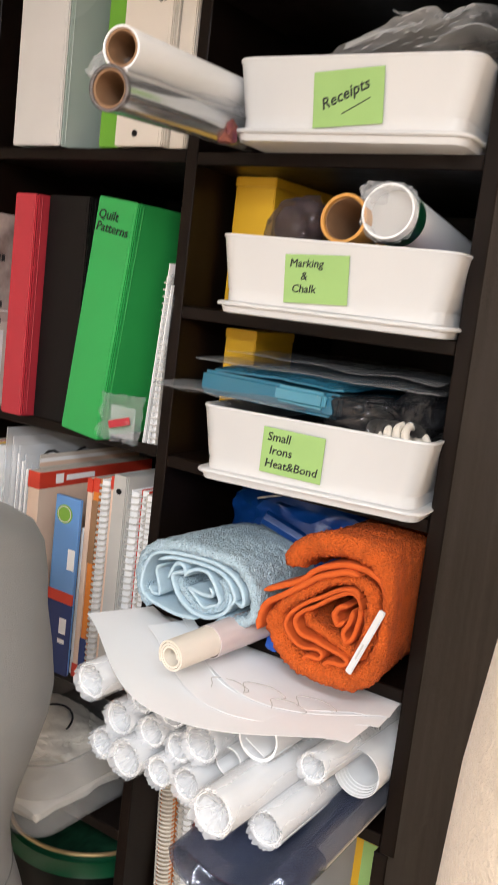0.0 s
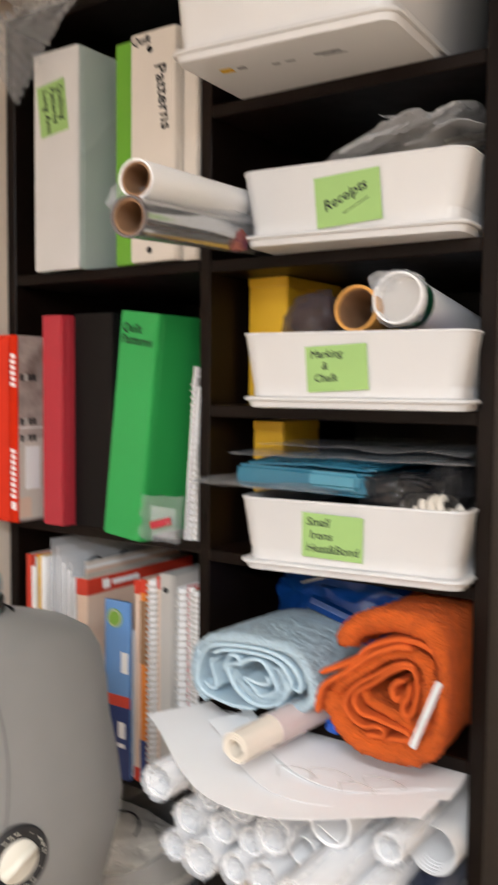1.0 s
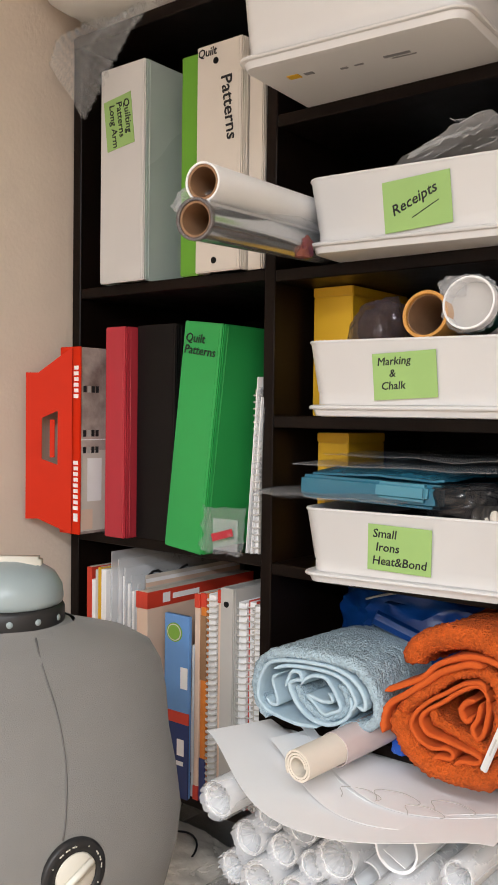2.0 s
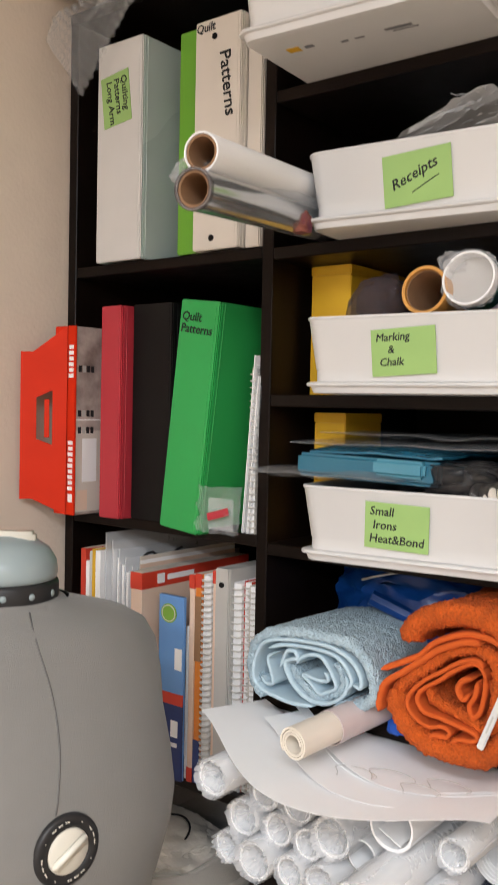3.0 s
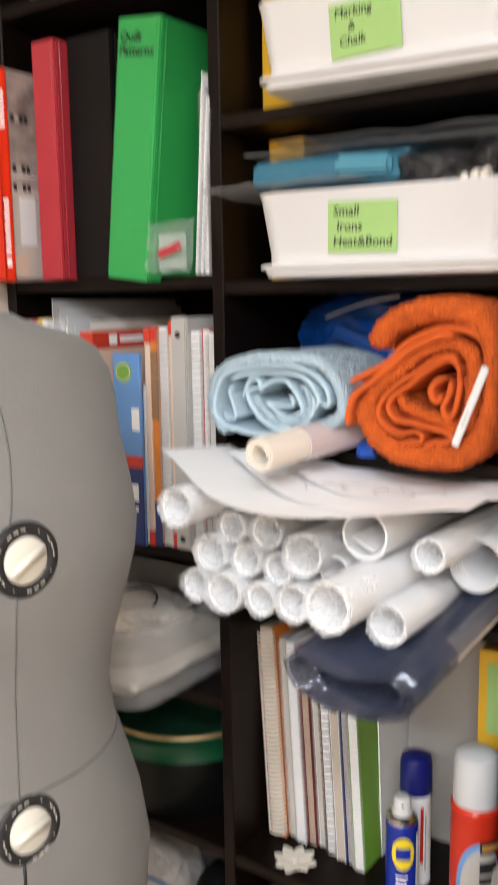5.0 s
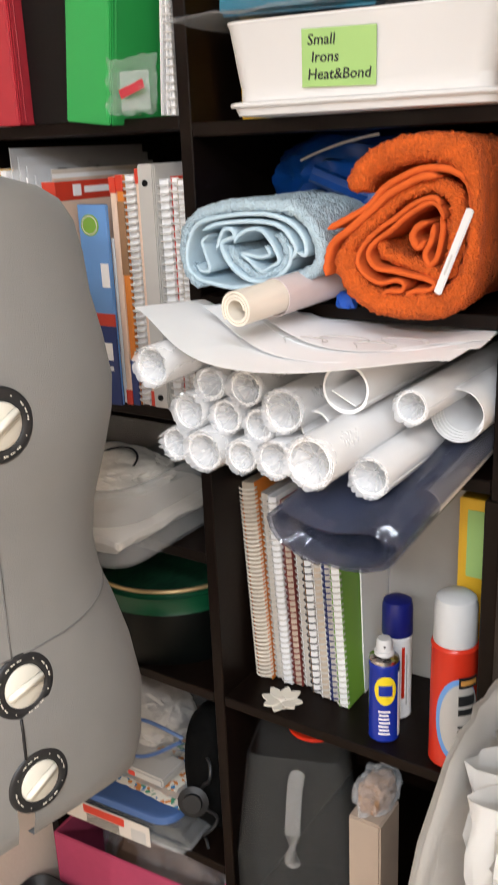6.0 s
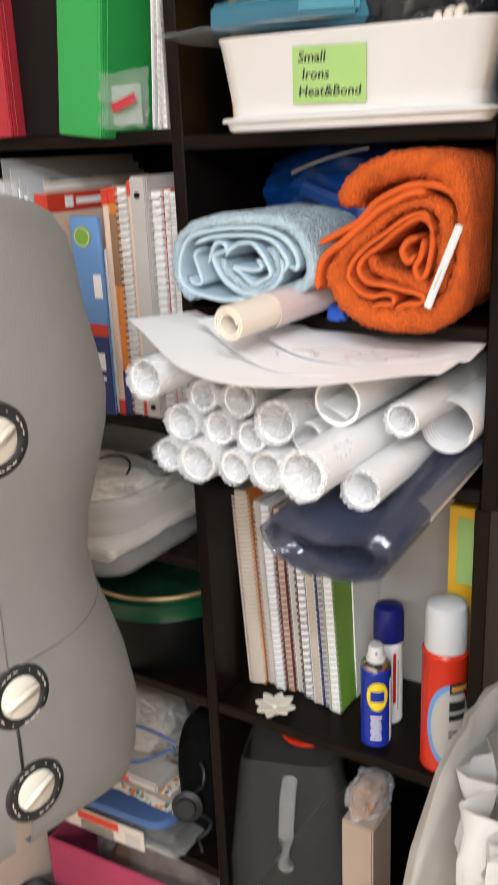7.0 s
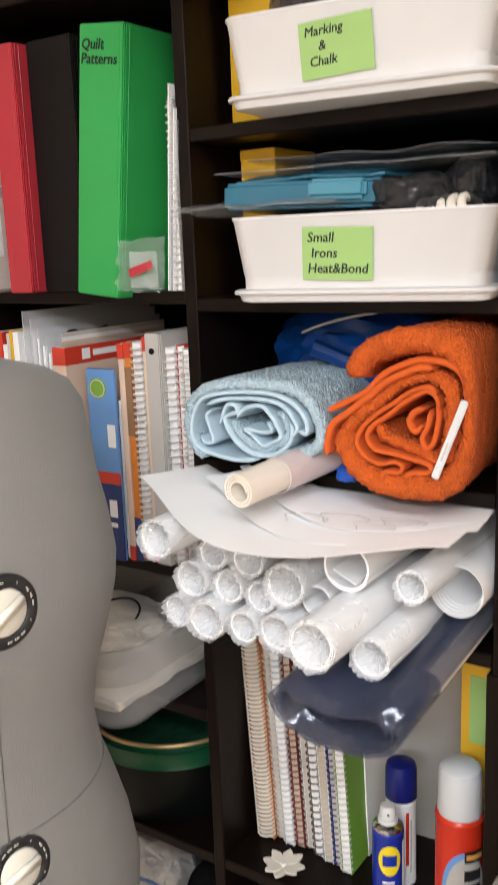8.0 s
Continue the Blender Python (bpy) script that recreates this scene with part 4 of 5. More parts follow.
def terry(pts, th, y0, y1, nap, seed, bm, clampx, floor, cx, cz, nose=1.0):
    """A soft cloth layer along +y whose front edge is rounded; nap: height of the loops."""
    path = smooth_path(pts)
    h = th / 2
    rows = [y0 + (0.0026 * k if k < 34 else 0.0884 + (y1 - y0 - 0.0884) * (k - 34) / 8) for k in range(43)]
    sect = [(-h, y + h * nose) for y in reversed(rows)] + [(-h * math.cos(a), y0 + h * nose * (1 - math.sin(a))) for a in [radians(22.5 * k) for k in range(1, 8)]] + [(h, y + h * nose) for y in rows]
    rings = []
    for i, p in enumerate(path):
        d = (path[min(i + 1, len(path) - 1)] - path[max(i - 1, 0)]).normalized()
        n = Vector((-d.y, d.x))
        e = min(1, 0.35 + 0.25 * min(i, len(path) - 1 - i))
        ring = []
        for o, y in sect:
            f = min(1, max(0, (y - y0) / 0.12))
            wav = Vector((noise.noise(Vector((i * 0.03, y * 22, seed))), noise.noise(Vector((i * 0.03, y * 22, seed + 9)))))
            q = p * (1 - 0.07 * f) + n * o * e + wav * (0.0012 + 0.004 * f)
            g = Vector((i * 0.80, o * 500, y * 500 + seed))
            loop = nap * (noise.noise(g) + 0.6 * noise.noise(g * 0.45))
            q = q + n * loop * (1 if o > 0 else -1)
            yy = y - abs(loop) * 0.7 + 0.0035 * noise.noise(Vector((i * 0.022, seed, o * 60)))
            x, z = cx + q.x, cz + q.y
            lim = clampx + max(0, -0.012 - yy) * 0.30 - 0.022
            if x > lim:
                x = lim + 0.022 * (1 - math.exp((lim - x) / 0.022))
            z = max(z, floor + 0.0006 + 0.0008 * abs(noise.noise(g)))
            ring.append(bm.verts.new((x, yy, z)))
        rings.append(ring)
    for a, b in zip(rings, rings[1:]):
        for k in range(len(a) - 1):
            bm.faces.new((a[k], a[k + 1], b[k + 1], b[k]))
    bm.faces.new(rings[0])
    bm.faces.new(rings[-1][::-1])
    return bm


TW = RIGHT["tw"]
OUTER_O = [(-65, 26), (-49, 46), (-23, 57), (7, 60), (31, 55), (47, 41), (55, 18), (54, -9), (49, -37), (38, -58), (18, -72), (-10, -76), (-41, -72), (-62, -58), (-71, -41), (-72, -24)]
WRAP_O = [(-68, -48), (-71, -29), (-57, -10), (-36, 7), (-15, 22), (8, 29), (27, 23), (34, 4), (33, -19), (28, -38), (21, -51)]
HEM_O = [(-88, -8), (-69, 1), (-49, 12), (-34, 27), (-15, 37), (5, 43), (27, 42), (40, 35), (46, 23), (47, 9)]
TAIL_O = [(-88, -50), (-89, -36), (-83, -20), (-65, -7), (-44, 9), (-27, 23), (-11, 31), (4, 37), (20, 37)]
FOLD_O = [(19, 13), (11, 19), (-6, 14), (-22, 3), (-41, -10), (-55, -25), (-59, -38), (-51, -49), (-37, -55), (-22, -52), (-14, -55), (-17, -61), (-30, -62), (-34, -68), (-26, -73), (-8, -72), (11, -68), (26, -59)]
CREASE_O = [(22, 2), (16, 13), (6, 15), (-11, 5), (-27, -8), (-43, -20), (-49, -31), (-41, -42), (-23, -44), (-8, -47), (8, -50), (14, -54), (9, -59), (-6, -61), (-12, -66), (-8, -68)]
CORE_O = [(-40, -18), (-37, -29), (-22, -35), (-3, -40), (16, -47), (25, -35), (27, -14), (23, 2)]
TONGUE_O = [(17, 6), (18, -10), (14, -31), (7, -38), (2, -29), (7, -18), (9, -3)]
CURL_O = [(4, -2), (-6, -6), (-11, -15), (-6, -24), (2, -17)]
OUTER_B = [(-64, -52), (-79, -32), (-81, -6), (-69, 14), (-37, 26), (9, 30), (46, 27), (66, 13), (76, -8), (74, -25), (57, -36), (30, -42)]
HEM_B = [(-68, -41), (-75, -28), (-72, -6), (-60, 11), (-30, 18), (15, 21), (39, 17), (53, 9), (62, -3), (62, -15), (52, -13)]
LAYER_B = [(-55, 5), (-37, 11), (-5, 14), (23, 13), (38, 7), (46, -2), (51, -11), (46, -21)]
BASE_B = [(-70, -36), (-63, -43), (-46, -47), (-22, -50), (5, -47)]
ZIG_B = [(-50, 0), (-58, -7), (-54, -20), (-50, -33), (-60, -35), (-66, -28)]
FOLD_B = [(-41, -13), (-37, -2), (-32, 6), (-23, 7), (-19, 0), (-28, -3), (-35, -8), (-30, -21), (-20, -33), (-3, -42), (18, -42), (36, -32), (44, -19), (42, -5)]
CURL_B = [(-21, -7), (-16, 0), (-5, 6), (9, 7), (18, 0), (25, -9), (30, -22), (20, -29), (9, -33), (-5, -23), (-13, -17), (7, -19), (20, -16), (15, -7)]
CORE_B = [(-29, -10), (-21, -23), (-7, -33), (9, -38), (27, -30), (37, -19), (33, -4), (24, 3)]
# name, folds, thickness, loop height, setback, woven flat
ORANGE_LAYERS = (("outer_wrap", OUTER_O, 0.0235, 0.0030, 0.0, 0), ("inner_wrap", WRAP_O, 0.0135, 0.0026, 0.004, 0), ("woven_hem", HEM_O, 0.0062, 0.0003, 0.001, 1), ("hanging_hem", TAIL_O, 0.0066, 0.0003, -0.002, 1),
                 ("inner_fold", FOLD_O, 0.0044, 0.0003, 0.003, 1), ("creased_fold", CREASE_O, 0.0044, 0.0003, 0.004, 1), ("core", CORE_O, 0.0105, 0.0022, 0.010, 0), ("tongue", TONGUE_O, 0.0050, 0.0003, 0.012, 1), ("curl", CURL_O, 0.0062, 0.0005, 0.013, 1))
BLUE_LAYERS = (("outer_wrap", OUTER_B, 0.0115, 0.0022, 0.0, 0), ("woven_hem", HEM_B, 0.0042, 0.0003, -0.001, 1), ("second_hem", LAYER_B, 0.0042, 0.0003, 0.001, 1), ("base_fold", BASE_B, 0.0044, 0.0003, -0.001, 1), ("creased_fold", ZIG_B, 0.0036, 0.0003, 0.002, 1),
               ("inner_fold", FOLD_B, 0.0042, 0.0003, 0.003, 1), ("curl", CURL_B, 0.0040, 0.0003, 0.004, 1), ("core", CORE_B, 0.0080, 0.0020, 0.008, 0))
for cx, cz, y0, layers, loops, flat, lb, fl in ((0.2937, 0.9771, -0.062, ORANGE_LAYERS, TOWELO, WOVENO, "rolled burnt-orange terry towel with woven hems", TW),
                                                (0.1225, 0.9613, -0.066, BLUE_LAYERS, TOWELB, WOVENB, "rolled pale blue terry towel with woven hems", TW + 0.004)):
    t = thing("rolled_towel", pose(0, 0, 0), lb, "towel", "rolled towels")
    for k, (nm, pts, th, nap, back, woven) in enumerate(layers):
        part(nm, terry(pts, th, y0 + back, 0.20, nap, 3 + 5 * k, bmesh.new(), 0.3420, fl, cx, cz, 0.9), flat if woven else loops, t, smooth=180)
t = thing("white_tag", pose(0.3275, -0.0655, TW + 0.0615, 0, 21, 0), "white plastic tag tucked into the orange towel", "tag")
part("strip", box(-0.0035, 0.0035, -0.0015, 0.0015, -0.036, 0.040, 0.001), WHITE, t)
part("print", box(-0.0008, 0.0008, -0.0018, -0.0014, -0.018, 0.0), GREYCARD, t)
t = thing("blue_bag", pose(0, 0, 0), "royal blue nylon bag stuffed behind the towels", "bag")
part("bag", crumple(0.165, 0.17, 0.98, 0.13, 0.10, 0.078, 0.22, 1.6, 11, TW + 0.001), BLUEN, t)
part("stripe", sweep([(0.10 + 0.012 * k, 0.075 - 0.001 * k, 1.027 + 0.0045 * k - 0.0002 * k * k) for k in range(9)], 0.0014, 8), GREYCARD, t)
part("strap", sweep([(0.13 + 0.012 * k, 0.045 + 0.006 * k, 1.015 - 0.006 * k) for k in range(10)], 0.009, 8), BLUEN, t)
t = thing("blue_ribbon", pose(0.200, -0.012, TW), "small blue ribbon knot on the shelf edge", "ribbon")
part("knot", crumple(0, 0, 0.006, 0.010, 0.008, 0.009, 0.4, 2.5, 3, 0.0004, 3), mat("blue_ribbon_satin", (0.02, 0.10, 0.50), 0.3), t)
t = thing("cream_tube", pose(0.1645, -0.153, 0.9085, 2.5, 0, -6), "cream paper roll lying under the towels", "roll")
part("sheet", ribbon(spiral(0.0088, 0.0162, 2.6, 120), 0.0022, 0, 0.09, 2), CREAMTUBE, t)
part("sleeve", place(tube_mesh(0.0176, 0.0006, 0.17), pose(0, 0.055, 0)), PINKISH, t)

# ---- paper rolls and sheets ----
ROLLS = [(0.064, -0.152, 0.8480, 0.0205, 1), (0.0915, -0.098, 0.8205, 0.0172, 1), (0.135, -0.100, 0.8215, 0.0188, 1), (0.0675, -0.104, 0.7905, 0.0205, 1),
         (0.1105, -0.100, 0.7890, 0.0180, 1), (0.1478, -0.098, 0.7850, 0.0170, 1), (0.1825, -0.108, 0.8065, 0.0222, 1), (0.0475, -0.104, 0.7530, 0.0180, 2),
         (0.0890, -0.112, 0.7540, 0.0220, 1), (0.1295, -0.104, 0.7520, 0.0178, 1), (0.1740, -0.112, 0.7580, 0.0195, 1), (0.2470, -0.172, 0.7860, 0.0240, 2),
         (0.2065, -0.090, 0.7890, 0.0165, 0), (0.2800, -0.124, 0.7620, 0.0195, 1), (0.2440, -0.100, 0.8330, 0.0240, 0), (0.3000, -0.082, 0.8180, 0.0165, 1), (0.3190, -0.082, 0.7900, 0.0100, 0)]
for k, (x, y, z, R, wrap) in enumerate(ROLLS[:-1]):
    rnd = random.Random(k)
    t = thing("paper_roll", pose(x, y, z, rnd.uniform(-0.6, 0.2), 0, rnd.uniform(-1.5, 1.5)), "rolled white pattern paper in a clear plastic sleeve" if wrap else "open roll of white pattern paper", "paper roll", "rolled patterns on the shelf")
    tight = 0.78 if wrap else 0.86
    part("sheet", ribbon(spiral(R * tight, R * 0.97, 2.3, 130, rnd.uniform(0, 6), (1, 1), 0.008, k), 0.0011, 0, 0.44, 3), PAPER, t)
    if wrap:
        bm = bmesh.new()
        n, rows = 56, []
        pleat = [rnd.uniform(-1, 1) if rnd.random() < 0.36 else 0.0 for _ in range(n)]
        for j, (rr, yy) in enumerate(((0.06, 0.013), (0.28, 0.012), (0.52, 0.009), (0.74, 0.004), (0.90, -0.003), (1.00, -0.006), (1.035, -0.002), (1.035, 0.012), (1.03, 0.05), (1.03, 0.42))):
            row = []
            for i in range(n):
                a = 2 * math.pi * i / n
                q = Vector((math.cos(a) * 2.5 * rr + k * 3, math.sin(a) * 2.5 * rr, j * 0.5))
                w = 0.010 * (0.3 - abs(noise.noise(q * 1.5))) + 0.0004 * pleat[i] * (1 if 0 < j < 6 else 0) if j < 7 else 0.0
                r2 = R * rr * (1 + (0.016 * wrap ** 0.5 * noise.noise(q * 1.7) if j < 8 else 0) + (0.002 * pleat[i] if 2 < j < 6 else 0))
                row.append(bm.verts.new((r2 * math.cos(a), yy + w * wrap ** 0.5, r2 * math.sin(a))))
            rows.append(row)
        for a, b in zip(rows, rows[1:]):
            for i in range(n):
                bm.faces.new((a[i], a[(i + 1) % n], b[(i + 1) % n], b[i]))
        bm.faces.new(rows[0])
        part("plastic_sleeve", bm, SLEEVE, t, "crinkled clear plastic sleeve", smooth=26)
t = thing("paper_roll", pose(0.3205, -0.024, 0.797, 0, 0, 0), "loosely coiled sheaf of white paper with stepped edges", "paper roll", "rolled patterns on the shelf")
for k in range(5):
    part("sheet", ribbon(spiral(0.0255 - 0.0014 * k, 0.0260 - 0.0014 * k, 1.1, 60, 1.2 + 0.25 * k), 0.0007, 0.004 * k, 0.36, 2), PAPER, t)
t = thing("paper_scrap", pose(0.244, -0.104, 0.829, 0, 0, 3), "folded white sheet tucked inside a roll", "paper")
part("sheet", place(box(-0.013, 0.013, 0, 0.2, -0.0005, 0.0005), pose(0, 0, -0.004, 0, 28, 0)), PAPER, t)


def sheet_z(u, v):
    return 0.0215 * (1 - u) ** 3 * (1 - v) - 0.012 * math.sin(math.pi * min(1, u * 1.05)) * (1 - v) + 0.002 * math.sin(5 * u + 3 * v)


SHEETS = [None, (0.82, 0.026, 0.012, 5), (0.74, 0.034, 0.030, -3), (0.70, 0.040, 0.012, 9)]


def pattern_sheet(k, name, lift):
    bm = bmesh.new()
    nx, ny = 30, 16
    A, B, Cc, D = Vector((0.004, -0.103)), Vector((0.343, -0.105)), Vector((0.340, 0.16)), Vector((0.078, 0.18))
    c = (A + B + Cc + D) / 4
    g = []
    for i in range(nx + 1):
        row = []
        for j in range(ny + 1):
            u, v = i / nx, j / ny
            vv = v
            p = A * (1 - u) * (1 - vv) + B * u * (1 - vv) + Cc * u * vv + D * (1 - u) * vv
            if k:
                s, dx, dy, turn = SHEETS[k]
                p = c + Matrix.Rotation(radians(turn), 2) @ ((p - c) * s) + Vector((dx, dy))
            p.y -= (0.078 - 0.012 * k) * math.sin(math.pi * u) ** 1.35 * (1 - v)
            z = 0.8715 + sheet_z(u, v) + lift + 0.0008 * noise.noise(Vector((u * 4 + k, v * 4, k)))
            if p.y > -0.012:
                z = min(z, TW - SH - 0.0012 - 0.0004 * (3 - k))
            row.append(bm.verts.new((p.x, p.y, z)))
        g.append(row)
    for i in range(nx):
        for j in range(ny):
            bm.faces.new((g[i][j], g[i + 1][j], g[i + 1][j + 1], g[i][j + 1]))
    r = bmesh.ops.extrude_face_region(bm, geom=bm.faces[:])
    for v in [q for q in r["geom"] if isinstance(q, bmesh.types.BMVert)]:
        v.co.z -= 0.0004
    t = thing("pattern_sheet", pose(0, 0, 0), "large white paper pattern sheet lying over the rolls", "paper sheet", "loose pattern sheets")
    part("sheet", bm, PAPER, t, smooth=30)
    return t


for k in range(4):
    ps = pattern_sheet(k, "sheet", 0.0012 * k)
for k, (cx, cy, rr) in enumerate(((0.20, -0.10, 0.020), (0.232, -0.085, 0.022), (0.268, -0.095, 0.018), (0.285, -0.07, 0.02))):
    pts = [(cx + rr * (1 + 0.25 * math.sin(3 * a)) * math.cos(a), cy + 0.8 * rr * math.sin(a)) for a in [0.2 * i for i in range(22)]]
    part("drawn_line", sweep([(x, y, 0.8685 + 0.0052) for x, y in pts], 0.0004, 4), GREYCARD, ps)

# smoky vinyl roll
t = thing("vinyl_roll", pose(0.266, -0.172, 0.722, 9, 0, -3), "loosely rolled smoky clear vinyl sheet", "vinyl roll")
prof = []
for i in range(230):
    f = i / 229
    a = radians(130) + f * 3.35 * 2 * math.pi
    r = 0.72 + 0.28 * f
    r *= 1 + 0.010 * math.sin(9 * a) + 0.006 * math.sin(17 * a + 1)
    x, z = 0.068 * r * math.cos(a), 0.036 * r * math.sin(a)
    if z > 0:
        z *= 0.75 - 0.85 * math.cos(min(1, abs(x + 0.004) / 0.05) * math.pi / 2) * 0.75
    prof.append((x, z))
part("sheet", ribbon(prof, 0.0010, 0, 0.36, 4), VINYL, t, smooth=180)
part("inner_roll", place(tube_mesh(0.0135, 0.002, 0.26), pose(0.050, 0.085, -0.002)), CREAMTUBE, t, "tan cardboard core inside")
VINYL.node_tree.nodes["Principled BSDF"].inputs["Specular IOR Level"].default_value = 1.0


# ---- notebooks, cans and flower on the fourth shelf ----
D0 = RIGHT["S4"]
TANPAGE = mat("tan_page_block", (0.60, 0.50, 0.39), 0.85, var=0.2, scale=40)
x = 0.0205
for k, (w, h, yy, cover, wire, n, lb) in enumerate(((0.021, 0.276, 0.058, ORANGE, CREAMTUBE, 46, "thick notebook with cream coils and an orange cover"), (0.011, 0.262, 0.066, GREYCARD, WIRE, 32, "notebook with white coils"),
        (0.012, 0.262, 0.060, PAPER, WIRE, 32, "white notebook with white coils"), (0.011, 0.258, 0.064, MAROON, MAROON, 30, "notebook with maroon coils"), (0.012, 0.255, 0.068, PAPER, WIRE, 30, "white notebook with wire coils"),
        (0.013, 0.255, 0.060, CARD, DKWIRE, 26, "brown notebook with dark wire coils"), (0.012, 0.250, 0.056, PAPER, WIRE, 30, "white notebook with white coils"), (0.010, 0.250, 0.056, NAVY, CAPBLUE, 30, "notebook with violet-blue coils"),
        (0.013, 0.248, 0.050, GREENCARD, WIRE, 30, "leaf green notebook with white coils"))):
    spiral_book(pose(x + 0.006, yy, D0 + 0.0012, 0, -3.4, 0), w, h, 0.20, cover, (TANPAGE, PAGES, PAPER)[k % 3], wire, lb + " on the shelf", n, wire_r=0.0013 if k == 0 else 0.0010)
    x += w + 0.0028
t = thing("white_folder", pose(0.1475, 0.075, D0, 0, -2.0, 0), "white and grey paper folders standing on the shelf", "folder")
for k in range(4):
    part("sheet", box(0.005 * k, 0.005 * k + 0.002, 0.008 * k, 0.20, 0, 0.262 - 0.004 * k), PAPER if k != 1 else GREYCARD, t)
t = thing("grey_board", pose(0.163, 0.165, D0, -3, 0, 4), "large pale grey board leaning at the back", "board")
part("board", box(0, 0.128, 0, 0.006, 0, 0.30, 0.001), mat("dim_grey_board", (0.36, 0.35, 0.335), 0.6, var=0.08), t)
t = thing("yellow_binder", pose(0.286, 0.085, D0), "yellow book with a green paper note", "book")
part("cover", box(0, 0.045, 0, 0.20, 0, 0.298, 0.001), YELLOW, t)
part("paper_note", box(0.010, 0.0452, -0.0008, 0.0002, 0.205, 0.285), LABEL, t, "green paper note")
part("lettering_bar", box(0.0395, 0.0425, -0.0014, -0.0007, 0.23, 0.27), INK, t)


def can(name, x, y, R, h, body, label, extra):
    t = thing(name, pose(x, y, D0), label, "spray can", "spray cans on the shelf")
    part("body", lathe([(0, 0), (R * 0.9, 0), (R, 0.002), (R, 0.004), (R * 0.985, 0.005), (R * 0.985, h - 0.005), (R, h - 0.004), (R * 0.97, h - 0.0015), (R * 0.90, h)], 40), body, t)
    extra(t)
    return t


def patch(R, a0, a1, z0, z1, shape=None, n=14, out=0.0005):
    """A printed patch wrapped on a can, facing the given angles (degrees; -90 is the front)."""
    bm = bmesh.new()
    g = []
    for i in range(n + 1):
        row = []
        u = i / n
        for j in range(n + 1):
            v = j / n
            s, tt = u * 2 - 1, v * 2 - 1
            if shape == "oval":
                s, tt = s * math.sqrt(max(0, 1 - tt * tt / 2)), tt * math.sqrt(max(0, 1 - (u * 2 - 1) ** 2 / 2))
            a = radians((a0 + a1) / 2 + s * (a1 - a0) / 2)
            row.append(bm.verts.new(((R + out) * math.cos(a), (R + out) * math.sin(a), (z0 + z1) / 2 + tt * (z1 - z0) / 2)))
        g.append(row)
    for i in range(n):
        for j in range(n):
            bm.faces.new((g[i][j], g[i + 1][j], g[i + 1][j + 1], g[i][j + 1]))
    return bm


def small_can(t):
    R = 0.0182
    part("shoulder", lathe([(R * 0.93, 0.102), (R * 0.97, 0.104), (R * 0.93, 0.107), (R * 0.72, 0.110), (0.0105, 0.111)], 36), STEEL, t, "metal shoulder")
    noz = part("nozzle", lathe([(0.0115, 0.1105), (0.0115, 0.115), (0.0095, 0.116), (0.0092, 0.127), (0.0075, 0.130), (0, 0.130)], 28), WHITE, t, "white spray nozzle")
    part("spray_hole", place(lathe([(0, 0.0004), (0.0014, 0.0004), (0.0014, -0.0004), (0, -0.0004)], 12), pose(0.0045, -0.0084, 0.123, 90, 0, 28)), INK, noz)
    part("shield", patch(R, -100, -18, 0.052, 0.090, "oval"), CANYEL, t, "yellow printed shield")
    part("logo_bar", patch(R, -84, -34, 0.064, 0.078, None, 8, 0.0008), CANBLUE, t)
    for k in range(7):
        part("lettering_bar", patch(R, -85 + 3 * (k % 2), -42 - 3 * (k % 3), 0.012 + 0.005 * k, 0.0142 + 0.005 * k, None, 6, 0.0006), PAPER, t)
    part("side_strip", patch(R, -8, 25, 0.006, 0.092, None, 8, 0.0004), PAPER, t)


can("spray_can", 0.221, 0.034, 0.0182, 0.103, CANBLUE, "small blue oil spray can with a yellow shield", small_can)


def tall_can(t):
    part("cap", lathe([(0.0185, 0.112), (0.0188, 0.113), (0.0183, 0.149), (0.0165, 0.155), (0.012, 0.1575), (0, 0.158)], 36), CAPBLUE, t, "navy blue plastic cap")
    part("lettering_bar", patch(0.0178, -48, -36, 0.03, 0.10, None, 6, 0.0006), CANRED, t)
    part("lettering_bar", patch(0.0178, -30, -24, 0.02, 0.09, None, 6, 0.0006), GREYCARD, t)


can("spray_can", 0.215, 0.083, 0.0180, 0.112, PAPER, "slim white spray can with a navy cap", tall_can)


def red_can(t):
    R = 0.0262
    part("cap", lathe([(0.0235, 0.152), (0.0238, 0.153), (0.0232, 0.196), (0.0215, 0.204), (0.016, 0.2085), (0, 0.21)], 40), CAPGREY, t, "pale grey plastic cap")
    part("panel_edge", patch(R, -112, 0, 0.012, 0.118, "oval", 16, 0.0004), BOOKBLUE, t, "blue printed edge")
    part("panel", patch(R, -101, 0, 0.018, 0.112, "oval", 16, 0.0008), GREYCARD, t, "pale printed panel")
    part("logo_bar", patch(R, -58, -8, 0.106, 0.120, None, 8, 0.0012), INK, t)
    part("lettering_bar", patch(R, -54, -12, 0.110, 0.116, None, 8, 0.0016), TAN, t)
    for z0, z1 in ((0.084, 0.097), (0.072, 0.080), (0.056, 0.059), (0.050, 0.053)):
        part("lettering_bar", patch(R, -58, -16, z0, z1, None, 8, 0.0012), DIALB, t)


can("spray_can", 0.3045, 0.036, 0.0262, 0.152, CANRED, "red spray can with a pale grey cap", red_can)

